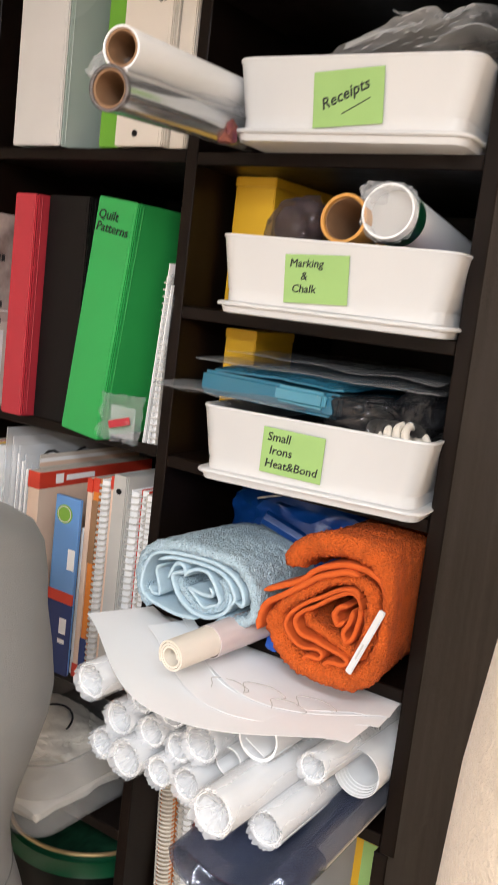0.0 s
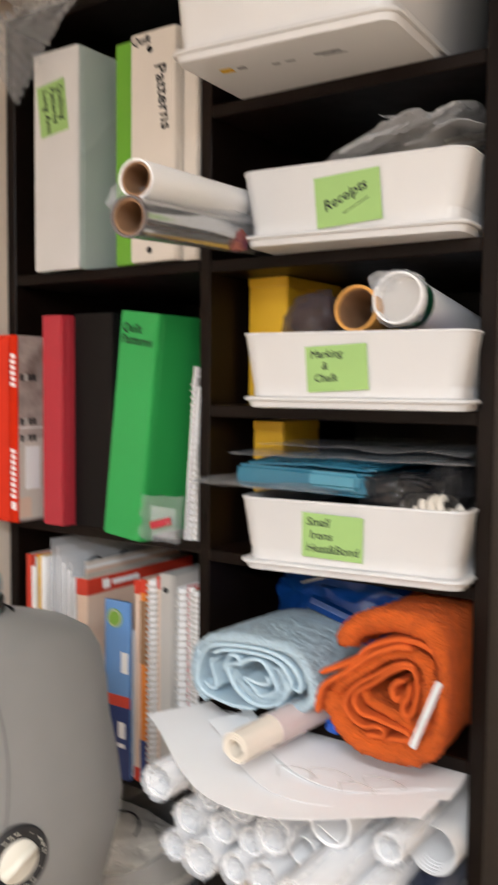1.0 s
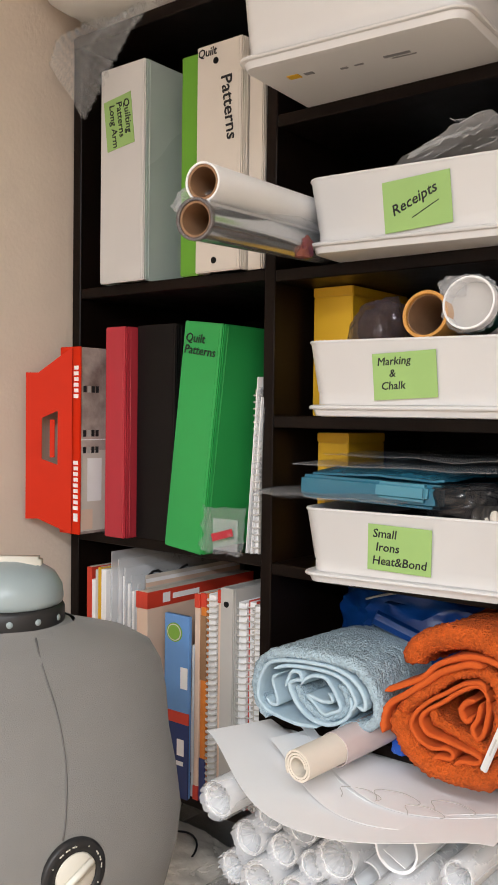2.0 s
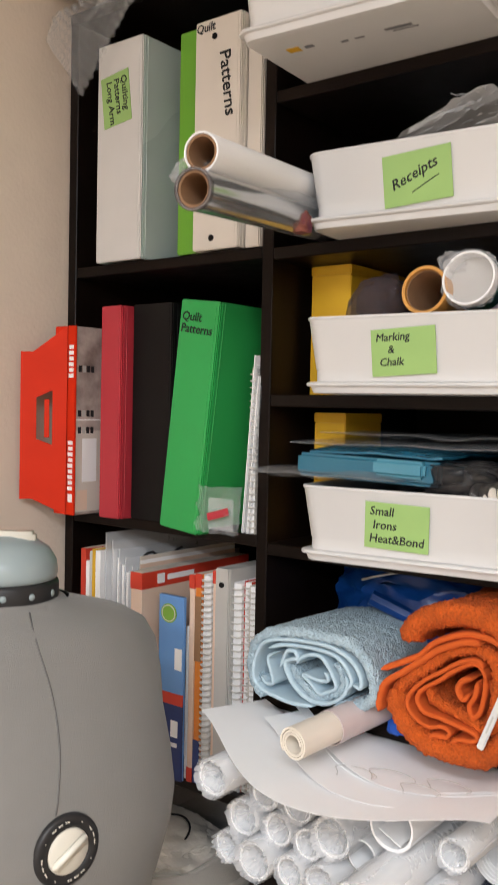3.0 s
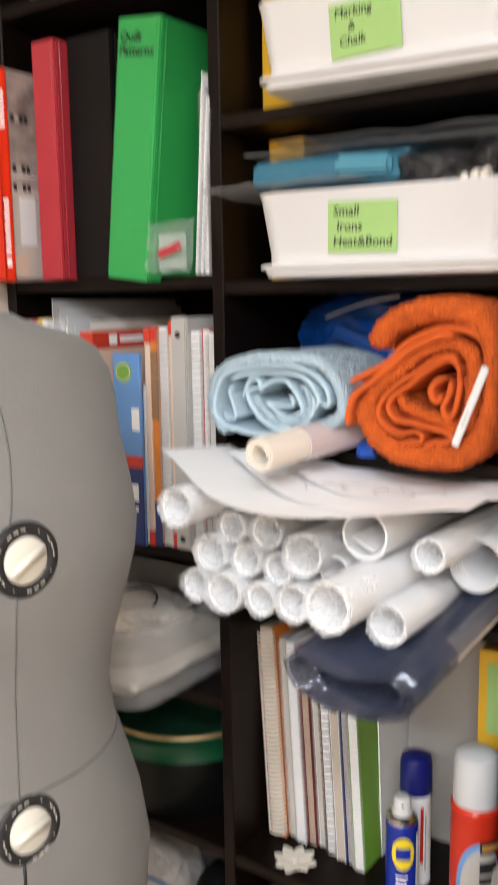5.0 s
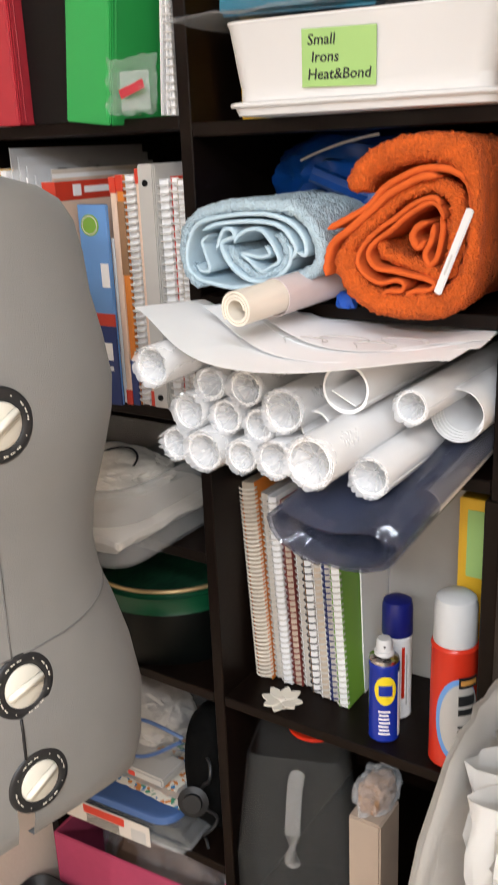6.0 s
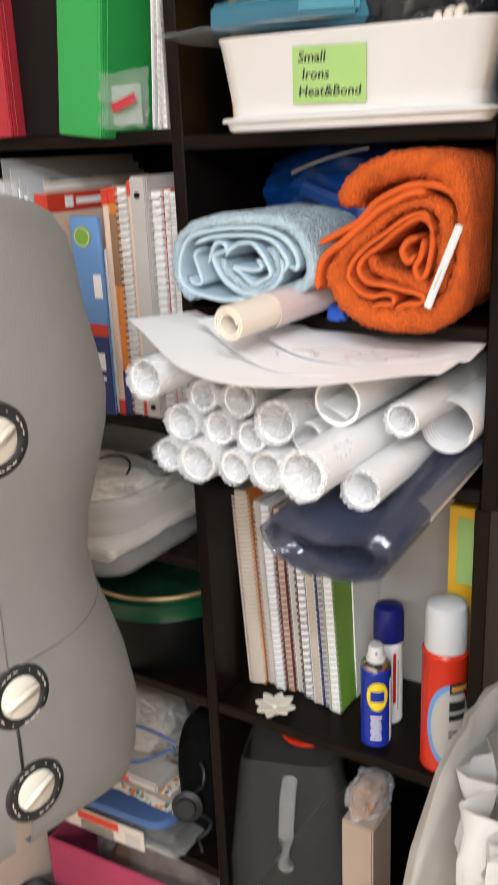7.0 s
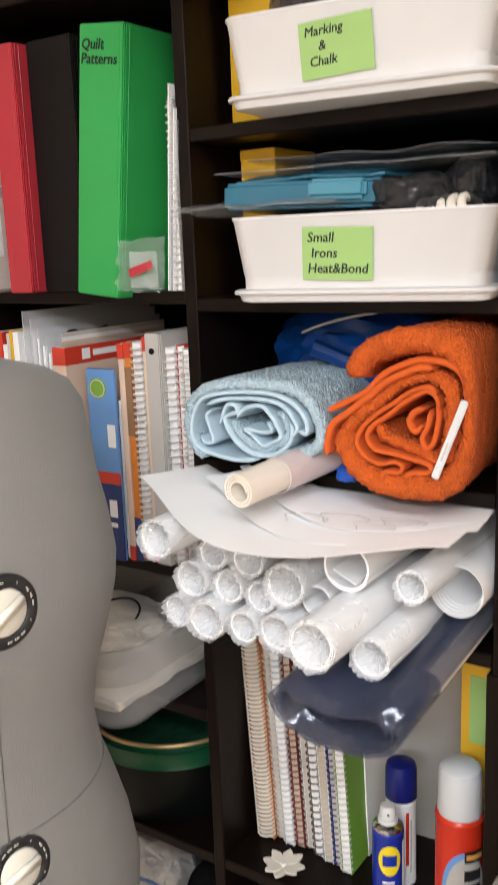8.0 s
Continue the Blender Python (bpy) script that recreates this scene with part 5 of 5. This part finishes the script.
fl = thing("flower_ornament", pose(0.088, 0.020, D0, 0, 0, 15), "small white wooden flower lying on the shelf", "ornament")
for k in range(8):
    bm = bmesh.new()
    ps = [(0.003, 0.002), (0.010, 0.0062), (0.018, 0.0068), (0.0245, 0.003), (0.027, 0.0)]
    top = [bm.verts.new((a, b, 0.007 + 0.12 * a)) for a, b in ps] + [bm.verts.new((a, -b, 0.007 + 0.12 * a)) for a, b in ps[-2::-1]]
    bm.faces.new(top)
    r = bmesh.ops.extrude_face_region(bm, geom=bm.faces[:])
    for v in [q for q in r["geom"] if isinstance(q, bmesh.types.BMVert)]:
        v.co.z += 0.002
    part("petal", place(bm, pose(0, 0, 0.0015 * (k % 2), 0, 0, 45 * k + 6 * math.sin(k * 3))), FLOWERM, fl)
part("heart", lathe([(0, 0), (0.006, 0.0), (0.006, 0.009), (0.0035, 0.0125), (0, 0.013)], 20), CREAMTUBE, fl)

# ---- left column, lower shelves ----
t = thing("clear_tub", pose(-0.178, 0.012, LEFT["Dm"]), "milky clear plastic tub heaped with white cloth", "tub")
bm = bmesh.new()
rows = []
for w, d, z, r in ((0.235, 0.20, 0.0, 0.03), (0.25, 0.215, 0.004, 0.035), (0.266, 0.236, 0.055, 0.045), (0.276, 0.246, 0.100, 0.05), (0.280, 0.250, 0.102, 0.05), (0.280, 0.250, 0.106, 0.05), (0.272, 0.242, 0.107, 0.048), (0.262, 0.232, 0.055, 0.043), (0.246, 0.211, 0.007, 0.033)):
    row = []
    for cx, cy, a0 in ((w / 2 - r, -d / 2 + r, -90), (w / 2 - r, d / 2 - r, 0), (-w / 2 + r, d / 2 - r, 90), (-w / 2 + r, -d / 2 + r, 180)):
        for k in range(7):
            a = radians(a0 + 15 * k)
            row.append(bm.verts.new((cx + r * math.cos(a), cy + r * math.sin(a), z)))
    rows.append(row)
for a, b in zip(rows, rows[1:]):
    for i in range(len(a)):
        bm.faces.new((a[i], a[(i + 1) % len(a)], b[(i + 1) % len(a)], b[i]))
bm.faces.new(rows[0][::-1])
bm.faces.new(rows[-1])
part("tub", bm, MILK, t)
bm = bmesh.new()
rows = []
for w, d, z, r in ((0.2735, 0.2435, 0.062, 0.05), (0.280, 0.250, 0.064, 0.052), (0.284, 0.254, 0.104, 0.052), (0.282, 0.252, 0.108, 0.052), (0.274, 0.244, 0.1085, 0.05), (0.270, 0.240, 0.104, 0.048)):
    row = []
    for cx, cy, a0 in ((w / 2 - r, -d / 2 + r, -90), (w / 2 - r, d / 2 - r, 0), (-w / 2 + r, d / 2 - r, 90), (-w / 2 + r, -d / 2 + r, 180)):
        for k in range(7):
            a = radians(a0 + 15 * k)
            row.append(bm.verts.new((cx + r * math.cos(a), cy + r * math.sin(a), z)))
    rows.append(row)
for a, b in zip(rows, rows[1:]):
    for i in range(len(a)):
        bm.faces.new((a[i], a[(i + 1) % len(a)], b[(i + 1) % len(a)], b[i]))
part("rim", bm, MILKRIM, t, "thick milky rim")
tc = thing("folded_cloth", pose(-0.178, 0.012, LEFT["Dm"] + 0.0085), "creased white cloth filling a clear tub", "cloth")
part("cloth", slab(-0.119, 0.119, -0.106, 0.100, 0.026, 0.054, 0.006, 14), CLOTHW, tc)
part("cloth_fold", crumple(0.0, 0.015, 0.055, 0.085, 0.07, 0.030, 0.25, 2.2, 8, 0.0), CLOTHW, tc)
part("green_thread", sweep([(-0.03 + 0.01 * math.cos(k * 0.9), 0.0 + 0.012 * math.sin(k * 0.9), 0.076 + 0.001 * (k % 3)) for k in range(12)], 0.0016, 5), TINGREEN, tc)
part("cord", sweep([(0.02 + 0.035 * math.cos(k * 0.25), 0.0 + 0.035 * math.sin(k * 0.25), 0.080 + 0.012 * math.sin(k * 0.25)) for k in range(14)], 0.0015, 5), CORD, tc)

t = thing("round_tin", pose(-0.158, 0.124, LEFT["S4"]), "round dark tin with a green lid band and printed top", "tin")
part("drum", lathe([(0, 0), (0.118, 0), (0.12, 0.003), (0.12, 0.076), (0.118, 0.077)], 56), TINDARK, t)
part("lid_band", lathe([(0.118, 0.078), (0.1235, 0.079), (0.1225, 0.081), (0.1228, 0.101), (0.1238, 0.103), (0.1195, 0.1035), (0.1165, 0.1035), (0.1165, 0.109)], 56), TINGREEN, t, "green painted lid band")
part("rim", place(sweep([(0.119 * math.cos(6.2832 * i / 64), 0.119 * math.sin(6.2832 * i / 64), 0.1125) for i in range(64)], 0.003, 8, None, True), Matrix()), GOLD, t, "worn gold rim")
part("lid_top", lathe([(0.118, 0.110), (0.113, 0.106), (0.10, 0.107), (0, 0.108)], 56), TINPRINT, t, "dark printed lid top")
t = thing("red_strap", pose(-0.022, 0.03, LEFT["S4"]), "orange-red strap hanging beside the tin", "strap")
part("strap", box(0, 0.010, 0, 0.02, 0, 0.155, 0.002), RED, t)

S5 = LEFT["S5"]
t = thing("clear_box", pose(-0.175, 0.055, S5, 0, 0, 4), "low clear plastic box with a blue lid and paper label", "box")
part("box_body", box(-0.115, 0.115, -0.085, 0.11, 0, 0.040, 0.012, 3), MILK, t)
part("lid", rounded(-0.118, 0.088, -0.078, 0.105, 0.0405, 0.052, 0.034), BLUELID, t, "blue plastic lid")
# Cream instead of white puts the dress form's shade into the label.
part("paper_label", box(-0.105, 0.055, -0.0862, -0.0852, 0.004, 0.038), CREAM, t, "white paper label toned to cream for shade")
part("label_print", box(-0.065, 0.010, -0.0868, -0.0861, 0.022, 0.036), REDCARD, t)
for k in range(4):
    part("lettering_bar", box(-0.06, 0.0, -0.0868, -0.0861, 0.006 + 0.004 * k, 0.0078 + 0.004 * k), INK, t)
part("barcode", box(0.022, 0.048, -0.0868, -0.0861, 0.006, 0.026), GREYCARD, t)
t = thing("fabric_stack", pose(-0.175, 0.06, S5 + 0.0525), "folded patterned fabric pieces stacked on a box", "fabric")
for k in range(3):
    part("fabric_piece", slab(-0.085 + 0.004 * k, 0.092 - 0.008 * k, -0.052 + 0.006 * k, 0.10, 0.0055 + 0.0078 * k, 0.0074, 0.0015, 20 + k), (QUILT, COLOURS, QUILT)[k], t)
t = thing("zip_bag", pose(-0.18, 0.09, S5 + 0.080), "white plastic zip bag with blue seals", "plastic bag")
part("bag", crumple(-0.025, 0, 0.074, 0.090, 0.075, 0.066, 0.28, 1.4, 21, 0.001), MILK, t)
part("filling", crumple(-0.03, 0.01, 0.050, 0.072, 0.055, 0.042, 0.25, 1.8, 22, 0.004), GREYCARD, t)
part("seal", sweep([(-0.02 + 0.012 * k, -0.092 + 0.004 * abs(k - 4), 0.098 + 0.016 * math.sin(k * 0.36)) for k in range(11)], 0.0028, 6), BLUELID, t, "blue zip seal")
part("seal", sweep([(-0.02 + 0.012 * k, -0.098 + 0.004 * abs(k - 4), 0.078 - 0.024 * math.sin(k * 0.36)) for k in range(11)], 0.0028, 6), BLUELID, t, "blue zip seal")
# Grey card colour stands in for shade on the white packet.
part("packet", box(-0.06, 0.070, -0.085, -0.03, 0.003, 0.018, 0.003), GREYCARD, t, "white card packet coloured grey for shade")
part("red_print", box(0.006, 0.018, -0.0856, -0.0848, 0.006, 0.014), REDCARD, t)
t = thing("extension_cord", pose(-0.035, -0.0, S5), "tangled black extension cord hanging at the shelf edge", "extension cord")
part("cord", sweep([(0.012 * math.sin(k * 0.2), 0.01 + 0.006 * math.cos(k * 0.33), 0.16 - 0.0025 * k) for k in range(62)], 0.0026, 6), CORD, t)
part("reel", place(lathe([(0, 0), (0.020, 0), (0.022, 0.004), (0.014, 0.007), (0.013, 0.012), (0, 0.012)], 30), pose(-0.012, -0.004, 0.098, 75, 0, 25)), CORD, t)
# Added black lump that paints the darkness at this end of the shelf.
t = thing("dark_gap_filler", pose(-0.05, 0.08, S5), "added black lump standing for the dark gap beside the cord", "pouch")
part("pouch", crumple(-0.008, -0.01, 0.105, 0.040, 0.05, 0.10, 0.08, 1.5, 31, 0.001), mat("dark_gap_black", (0.003, 0.003, 0.003), 0.95, spec=0.1), t)

# pink fabric bin below
pk = thing("fabric_bin", pose(-0.318, -0.028, FLOOR + 0.05, 0, 0, 4), "magenta fabric cube bin with a metal grommet", "fabric bin")
W, D, H, th = 0.300, 0.30, 0.330, 0.004
part("front_panel", box(0, W, 0, th, 0, H, 0.0015), PINK, pk)
part("rear_panel", box(0, W, D - th, D, 0, H, 0.0015), PINK, pk)
part("side_panel", box(0, th, th, D - th, 0, H, 0.0015), PINK, pk)
part("side_panel", box(W - th, W, th, D - th, 0, H, 0.0015), PINK, pk)
part("bottom_panel", box(th, W - th, th, D - th, 0, th), PINK, pk)
gr = part("grommet", place(lathe([(0.011, -0.001), (0.013, 0.0022), (0.018, 0.0022), (0.020, -0.001)], 36), pose(0.150, -0.0003, H - 0.075, 90)), STEEL, pk, "shiny metal grommet")
part("grommet_hole", place(lathe([(0, 0.0005), (0.0115, 0.0005), (0.0115, -0.0006), (0, -0.0006)], 28), pose(0.150, -0.0004, H - 0.075, 90)), CARD, gr)
pb = thing("plastic_bundle", pose(-0.318, -0.028, FLOOR + 0.055, 0, 0, 4), "clear plastic wrapped brown bundle inside a fabric bin", "plastic bag")
part("bundle", crumple(0.15, 0.14, 0.18, 0.125, 0.115, 0.160, 0.16, 2.2, 41, 0.001), BROWNWRAP, pb)
part("bag", crumple(0.15, 0.14, 0.182, 0.133, 0.122, 0.166, 0.22, 2.6, 42, 0.0005), BUBBLE, pb)

# ---- right column, bottom ----
t = thing("clear_bin", pose(0.104, 0.022, RIGHT["S5"], 0, 0, 20) @ Matrix.Diagonal((1, 0.4, 1, 1)), "tall smoky clear plastic bin with a handle", "bin")
bm = bmesh.new()
rows = []
for w, y0, y1, z, r in ((0.125, -0.085, 0.14, 0.0, 0.02), (0.132, -0.09, 0.145, 0.004, 0.02), (0.138, -0.094, 0.15, 0.165, 0.022), (0.134, -0.085, 0.15, 0.185, 0.022), (0.110, -0.052, 0.15, 0.325, 0.022), (0.106, -0.048, 0.148, 0.328, 0.02), (0.102, -0.044, 0.146, 0.326, 0.02), (0.127, -0.080, 0.147, 0.184, 0.02), (0.126, -0.084, 0.142, 0.008, 0.018)):
    row = []
    for cx, cy, a0 in ((w / 2 - r, y0 + r, -90), (w / 2 - r, y1 - r, 0), (-w / 2 + r, y1 - r, 90), (-w / 2 + r, y0 + r, 180)):
        for k in range(6):
            a = radians(a0 + 18 * k)
            row.append(bm.verts.new((cx + r * math.cos(a), cy + r * math.sin(a), z)))
    rows.append(row)
for a, b in zip(rows, rows[1:]):
    for i in range(len(a)):
        bm.faces.new((a[i], a[(i + 1) % len(a)], b[(i + 1) % len(a)], b[i]))
bm.faces.new(rows[0][::-1])
bm.faces.new(rows[-1])
part("bin_body", place(bm, Matrix.Diagonal((1.10, 1.0, 0.90, 1.0))), CLEARBOX, t)
part("ledge", sweep([(-0.072, -0.060, 0.153), (-0.070, -0.090, 0.153), (-0.060, -0.096, 0.153), (0.060, -0.096, 0.153), (0.070, -0.090, 0.153), (0.072, -0.060, 0.153)], 0.0016, 8), CLEARBOX, t, "moulded shoulder ledge")
part("handle", sweep([(0.0, -0.092, 0.150), (0.0, -0.100, 0.158), (0.001, -0.097, 0.195), (0.003, -0.082, 0.24), (0.005, -0.070, 0.268), (0.006, -0.056, 0.273)], 0.0105, 12), MILKRIM, t, "milky moulded handle")
t = thing("red_disc", pose(0.104, 0.030, RIGHT["S5"] + 0.2965), "thin red plastic lid lying on a clear bin", "lid")
part("disc", place(lathe([(0, 0), (0.034, 0), (0.036, 0.002), (0.034, 0.005), (0, 0.005)], 36), pose(0, 0.045, 0)), RED, t)
t = thing("tall_box", pose(0.196, -0.010, RIGHT["S5"]), "tall beige cardboard box with crumpled plastic on top", "box")
part("carton", box(0, 0.042, 0, 0.055, 0, 0.258, 0.002), mat("beige_cardboard", (0.42, 0.33, 0.26), 0.7, var=0.08), t)
part("plastic_wrap", crumple(0.022, 0.034, 0.280, 0.022, 0.034, 0.024, 0.4, 2.2, 51, 0.2625), FILM, t, "crumpled clear plastic")
part("paper_wad", crumple(0.022, 0.034, 0.278, 0.018, 0.028, 0.020, 0.3, 2.0, 52, 0.2625), CARD, t)

# ---- sack of batting beside the bookcase ----
SX, SY = 0.585, -0.245
sk = thing("white_sack", pose(SX, SY, FLOOR), "tall white plastic sack with its mouth folded open", "sack")


def sack_surface(n=120, m=44, hx=0.186, hy=0.235, cx=0.0, cy=0.0, top=0.941, off=0.0, v0=0.0, creased=0.003, drop=1.7, knee=-0.01, seed=0, cut=2.6, v1=1.0):
    """Soft bag with flat-sided plan; its mouth dips towards the front."""
    bm = bmesh.new()
    rows = []
    for j in range(m + 1):
        v = v0 + (v1 - v0) * j / m
        row = []
        for i in range(n):
            a = 2 * math.pi * i / n
            c, sn = math.cos(a), math.sin(a)
            ex = math.copysign(abs(c) ** 0.62, c)
            ey = math.copysign(abs(sn) ** 0.62, sn)
            y = cy + hy * ey
            rim = top - drop * max(0, knee - y) + 0.06 * max(0, y - knee) + 0.006 * noise.noise(Vector((c * 3, sn * 3, seed)))
            rim -= cut * max(0, cx + hx * ex + 0.128) * min(1, max(0, 0.06 - y) / 0.08)
            z = v * max(rim, 0.45)
            q = Vector((c * 3.2 + seed, sn * 3.2, z * 5))
            k = 1 + 0.035 * noise.noise(q) - 0.05 * (1 - v) ** 2
            d = off + creased * (0.3 - abs(noise.noise(q * 2.3))) * 4
            row.append(bm.verts.new((cx + (hx * k + d) * ex, cy + (hy * k + d) * ey, z)))
        rows.append(row)
    for a, b in zip(rows, rows[1:]):
        for i in range(n):
            bm.faces.new((a[i], a[(i + 1) % n], b[(i + 1) % n], b[i]))
    if v0 == 0:
        bm.faces.new(rows[0][::-1])
    bmesh.ops.solidify(bm, geom=bm.faces[:], thickness=0.0008)
    return bm


part("sack_body", sack_surface(), BAGW, sk, smooth=180)
part("hem", sack_surface(m=6, off=-0.0045, v0=0.945, creased=0.002), BAGW, sk, "stitched folded hem", smooth=60)
part("stitching", sack_surface(m=1, off=-0.0068, v0=0.938, v1=0.944, creased=0.002), BAGW, sk, "raised line of stitching", smooth=60)
part("inner_bag", sack_surface(hx=0.150, hy=0.120, cx=-0.008, cy=0.075, top=0.925, creased=0.014, drop=1.0, seed=4, cut=0.0), BAGW, sk, "crumpled white inner bag", smooth=50)
bt = thing("batting_roll", pose(0.499, SY, FLOOR + 0.012, 0, 5, 0), "tall roll of cream cotton batting standing in a sack", "batting roll")
bm = bmesh.new()
place(ribbon(spiral(0.02, 0.108, 5.5, 260, 0, (1, 1), 0.03, 3), 0.012, 0, 1.62, 16, bm), pose(0, 0, 0, 90) @ pose(0, 0, 0))
for v in bm.verts:
    v.co = Vector((v.co.x, v.co.y, v.co.z))
    v.co += 0.005 * Vector((noise.noise(v.co * 14), noise.noise(v.co * 14 + Vector((5, 0, 0))), 0))
part("roll", bm, BATTING, bt, smooth=180)

# ---- bubble wrap and white bundle on top of the bookcase ----
tz = TOP + 0.017
t = thing("white_bundle", pose(-0.24, 0.03, tz), "soft white wrapped bundle lying on top of the bookcase", "bundle")
part("wrapping", crumple(-0.01, -0.02, 0.065, 0.10, 0.13, 0.066, 0.12, 1.5, 61, 0.0008), BAGW, t)
t = thing("bubble_wrap", pose(0, 0, 0), "clear bubble wrap sheet hanging over the bookcase top", "bubble wrap")
bm = bmesh.new()
nx, ny = 26, 30
g = []
for i in range(nx + 1):
    row = []
    for j in range(ny + 1):
        u, v = i / nx, j / ny
        x = -0.352 + 0.20 * u
        drop = 0.145 * (1 - abs(u - 0.36) * 1.7) if abs(u - 0.36) < 0.55 else 0.01
        drop = max(drop, 0.012)
        s = v * (0.10 + drop)
        if s < 0.10:
            y, z = 0.088 - s, tz + 0.004
        else:
            y, z = -0.012 - 0.03 * math.sin(min(1, (s - 0.10) / 0.05) * 1.57) - 0.01 * noise.noise(Vector((u * 4, v * 5, 2))), tz + 0.004 - (s - 0.10)
        row.append(bm.verts.new((x, y + 0.004 * noise.noise(Vector((u * 6, v * 6, 1))), z)))
    g.append(row)
for i in range(nx):
    for j in range(ny):
        bm.faces.new((g[i][j], g[i + 1][j], g[i + 1][j + 1], g[i][j + 1]))
part("film_sheet", bm, BUBBLE, t, smooth=180)
bm = bmesh.new()
rnd = random.Random(5)
dome = [(0.0046, 0.0), (0.0042, 0.0016), (0.0026, 0.0029), (0, 0.0034)]
for i in range(nx):
    for j in range(9, ny):
        u, v = (i + 0.5) / nx, (j + 0.5) / ny
        drop = max(0.145 * (1 - abs(u - 0.36) * 1.7) if abs(u - 0.36) < 0.55 else 0.01, 0.012)
        s = v * (0.10 + drop)
        if s < 0.10 or drop < 0.03:
            continue
        y = -0.012 - 0.03 * math.sin(min(1, (s - 0.10) / 0.05) * 1.57) - 0.01 * noise.noise(Vector((u * 4, v * 5, 2))) + 0.004 * noise.noise(Vector((u * 6, v * 6, 1)))
        x, z = -0.352 + 0.20 * (u + (0.5 / nx if j % 2 else 0)), tz + 0.004 - (s - 0.10)
        base = []
        m = pose(x, y, z, 90)
        for r, h in dome[:-1]:
            base.append([bm.verts.new(m @ Vector((r * math.cos(k * 1.0472), r * math.sin(k * 1.0472), h))) for k in range(6)])
        tip = bm.verts.new(m @ Vector((0, 0, dome[-1][1])))
        for a, b in zip(base, base[1:]):
            for k in range(6):
                bm.faces.new((a[k], a[(k + 1) % 6], b[(k + 1) % 6], b[k]))
        for k in range(6):
            bm.faces.new((base[-1][k], base[-1][(k + 1) % 6], tip))
tagged(part("bubble_layer", bm, BUBBLE, t, smooth=180), kind="stuff")

# ---- small black bin on the floor ----
t = thing("waste_bin", pose(-0.292, -0.098, FLOOR), "small black plastic bin with a rounded square mouth", "bin")
bm = bmesh.new()
rows = []
for w, z, r in ((0.085, 0.0, 0.018), (0.088, 0.003, 0.02), (0.115, 0.285, 0.028), (0.122, 0.288, 0.03), (0.122, 0.298, 0.03), (0.114, 0.300, 0.028), (0.086, 0.284, 0.02), (0.080, 0.200, 0.018), (0.070, 0.01, 0.015)):
    row = []
    for cx, cy, a0 in ((1, -1, -90), (1, 1, 0), (-1, 1, 90), (-1, -1, 180)):
        for k in range(6):
            a = radians(a0 + 18 * k)
            row.append(bm.verts.new((cx * (w / 2 - r) + r * math.cos(a), cy * (w / 2 - r) + r * math.sin(a), z)))
    rows.append(row)
for a, b in zip(rows, rows[1:]):
    for i in range(len(a)):
        bm.faces.new((a[i], a[(i + 1) % len(a)], b[(i + 1) % len(a)], b[i]))
bm.faces.new(rows[0][::-1])
bm.faces.new(rows[-1])
part("bin_body", bm, CORD, t)
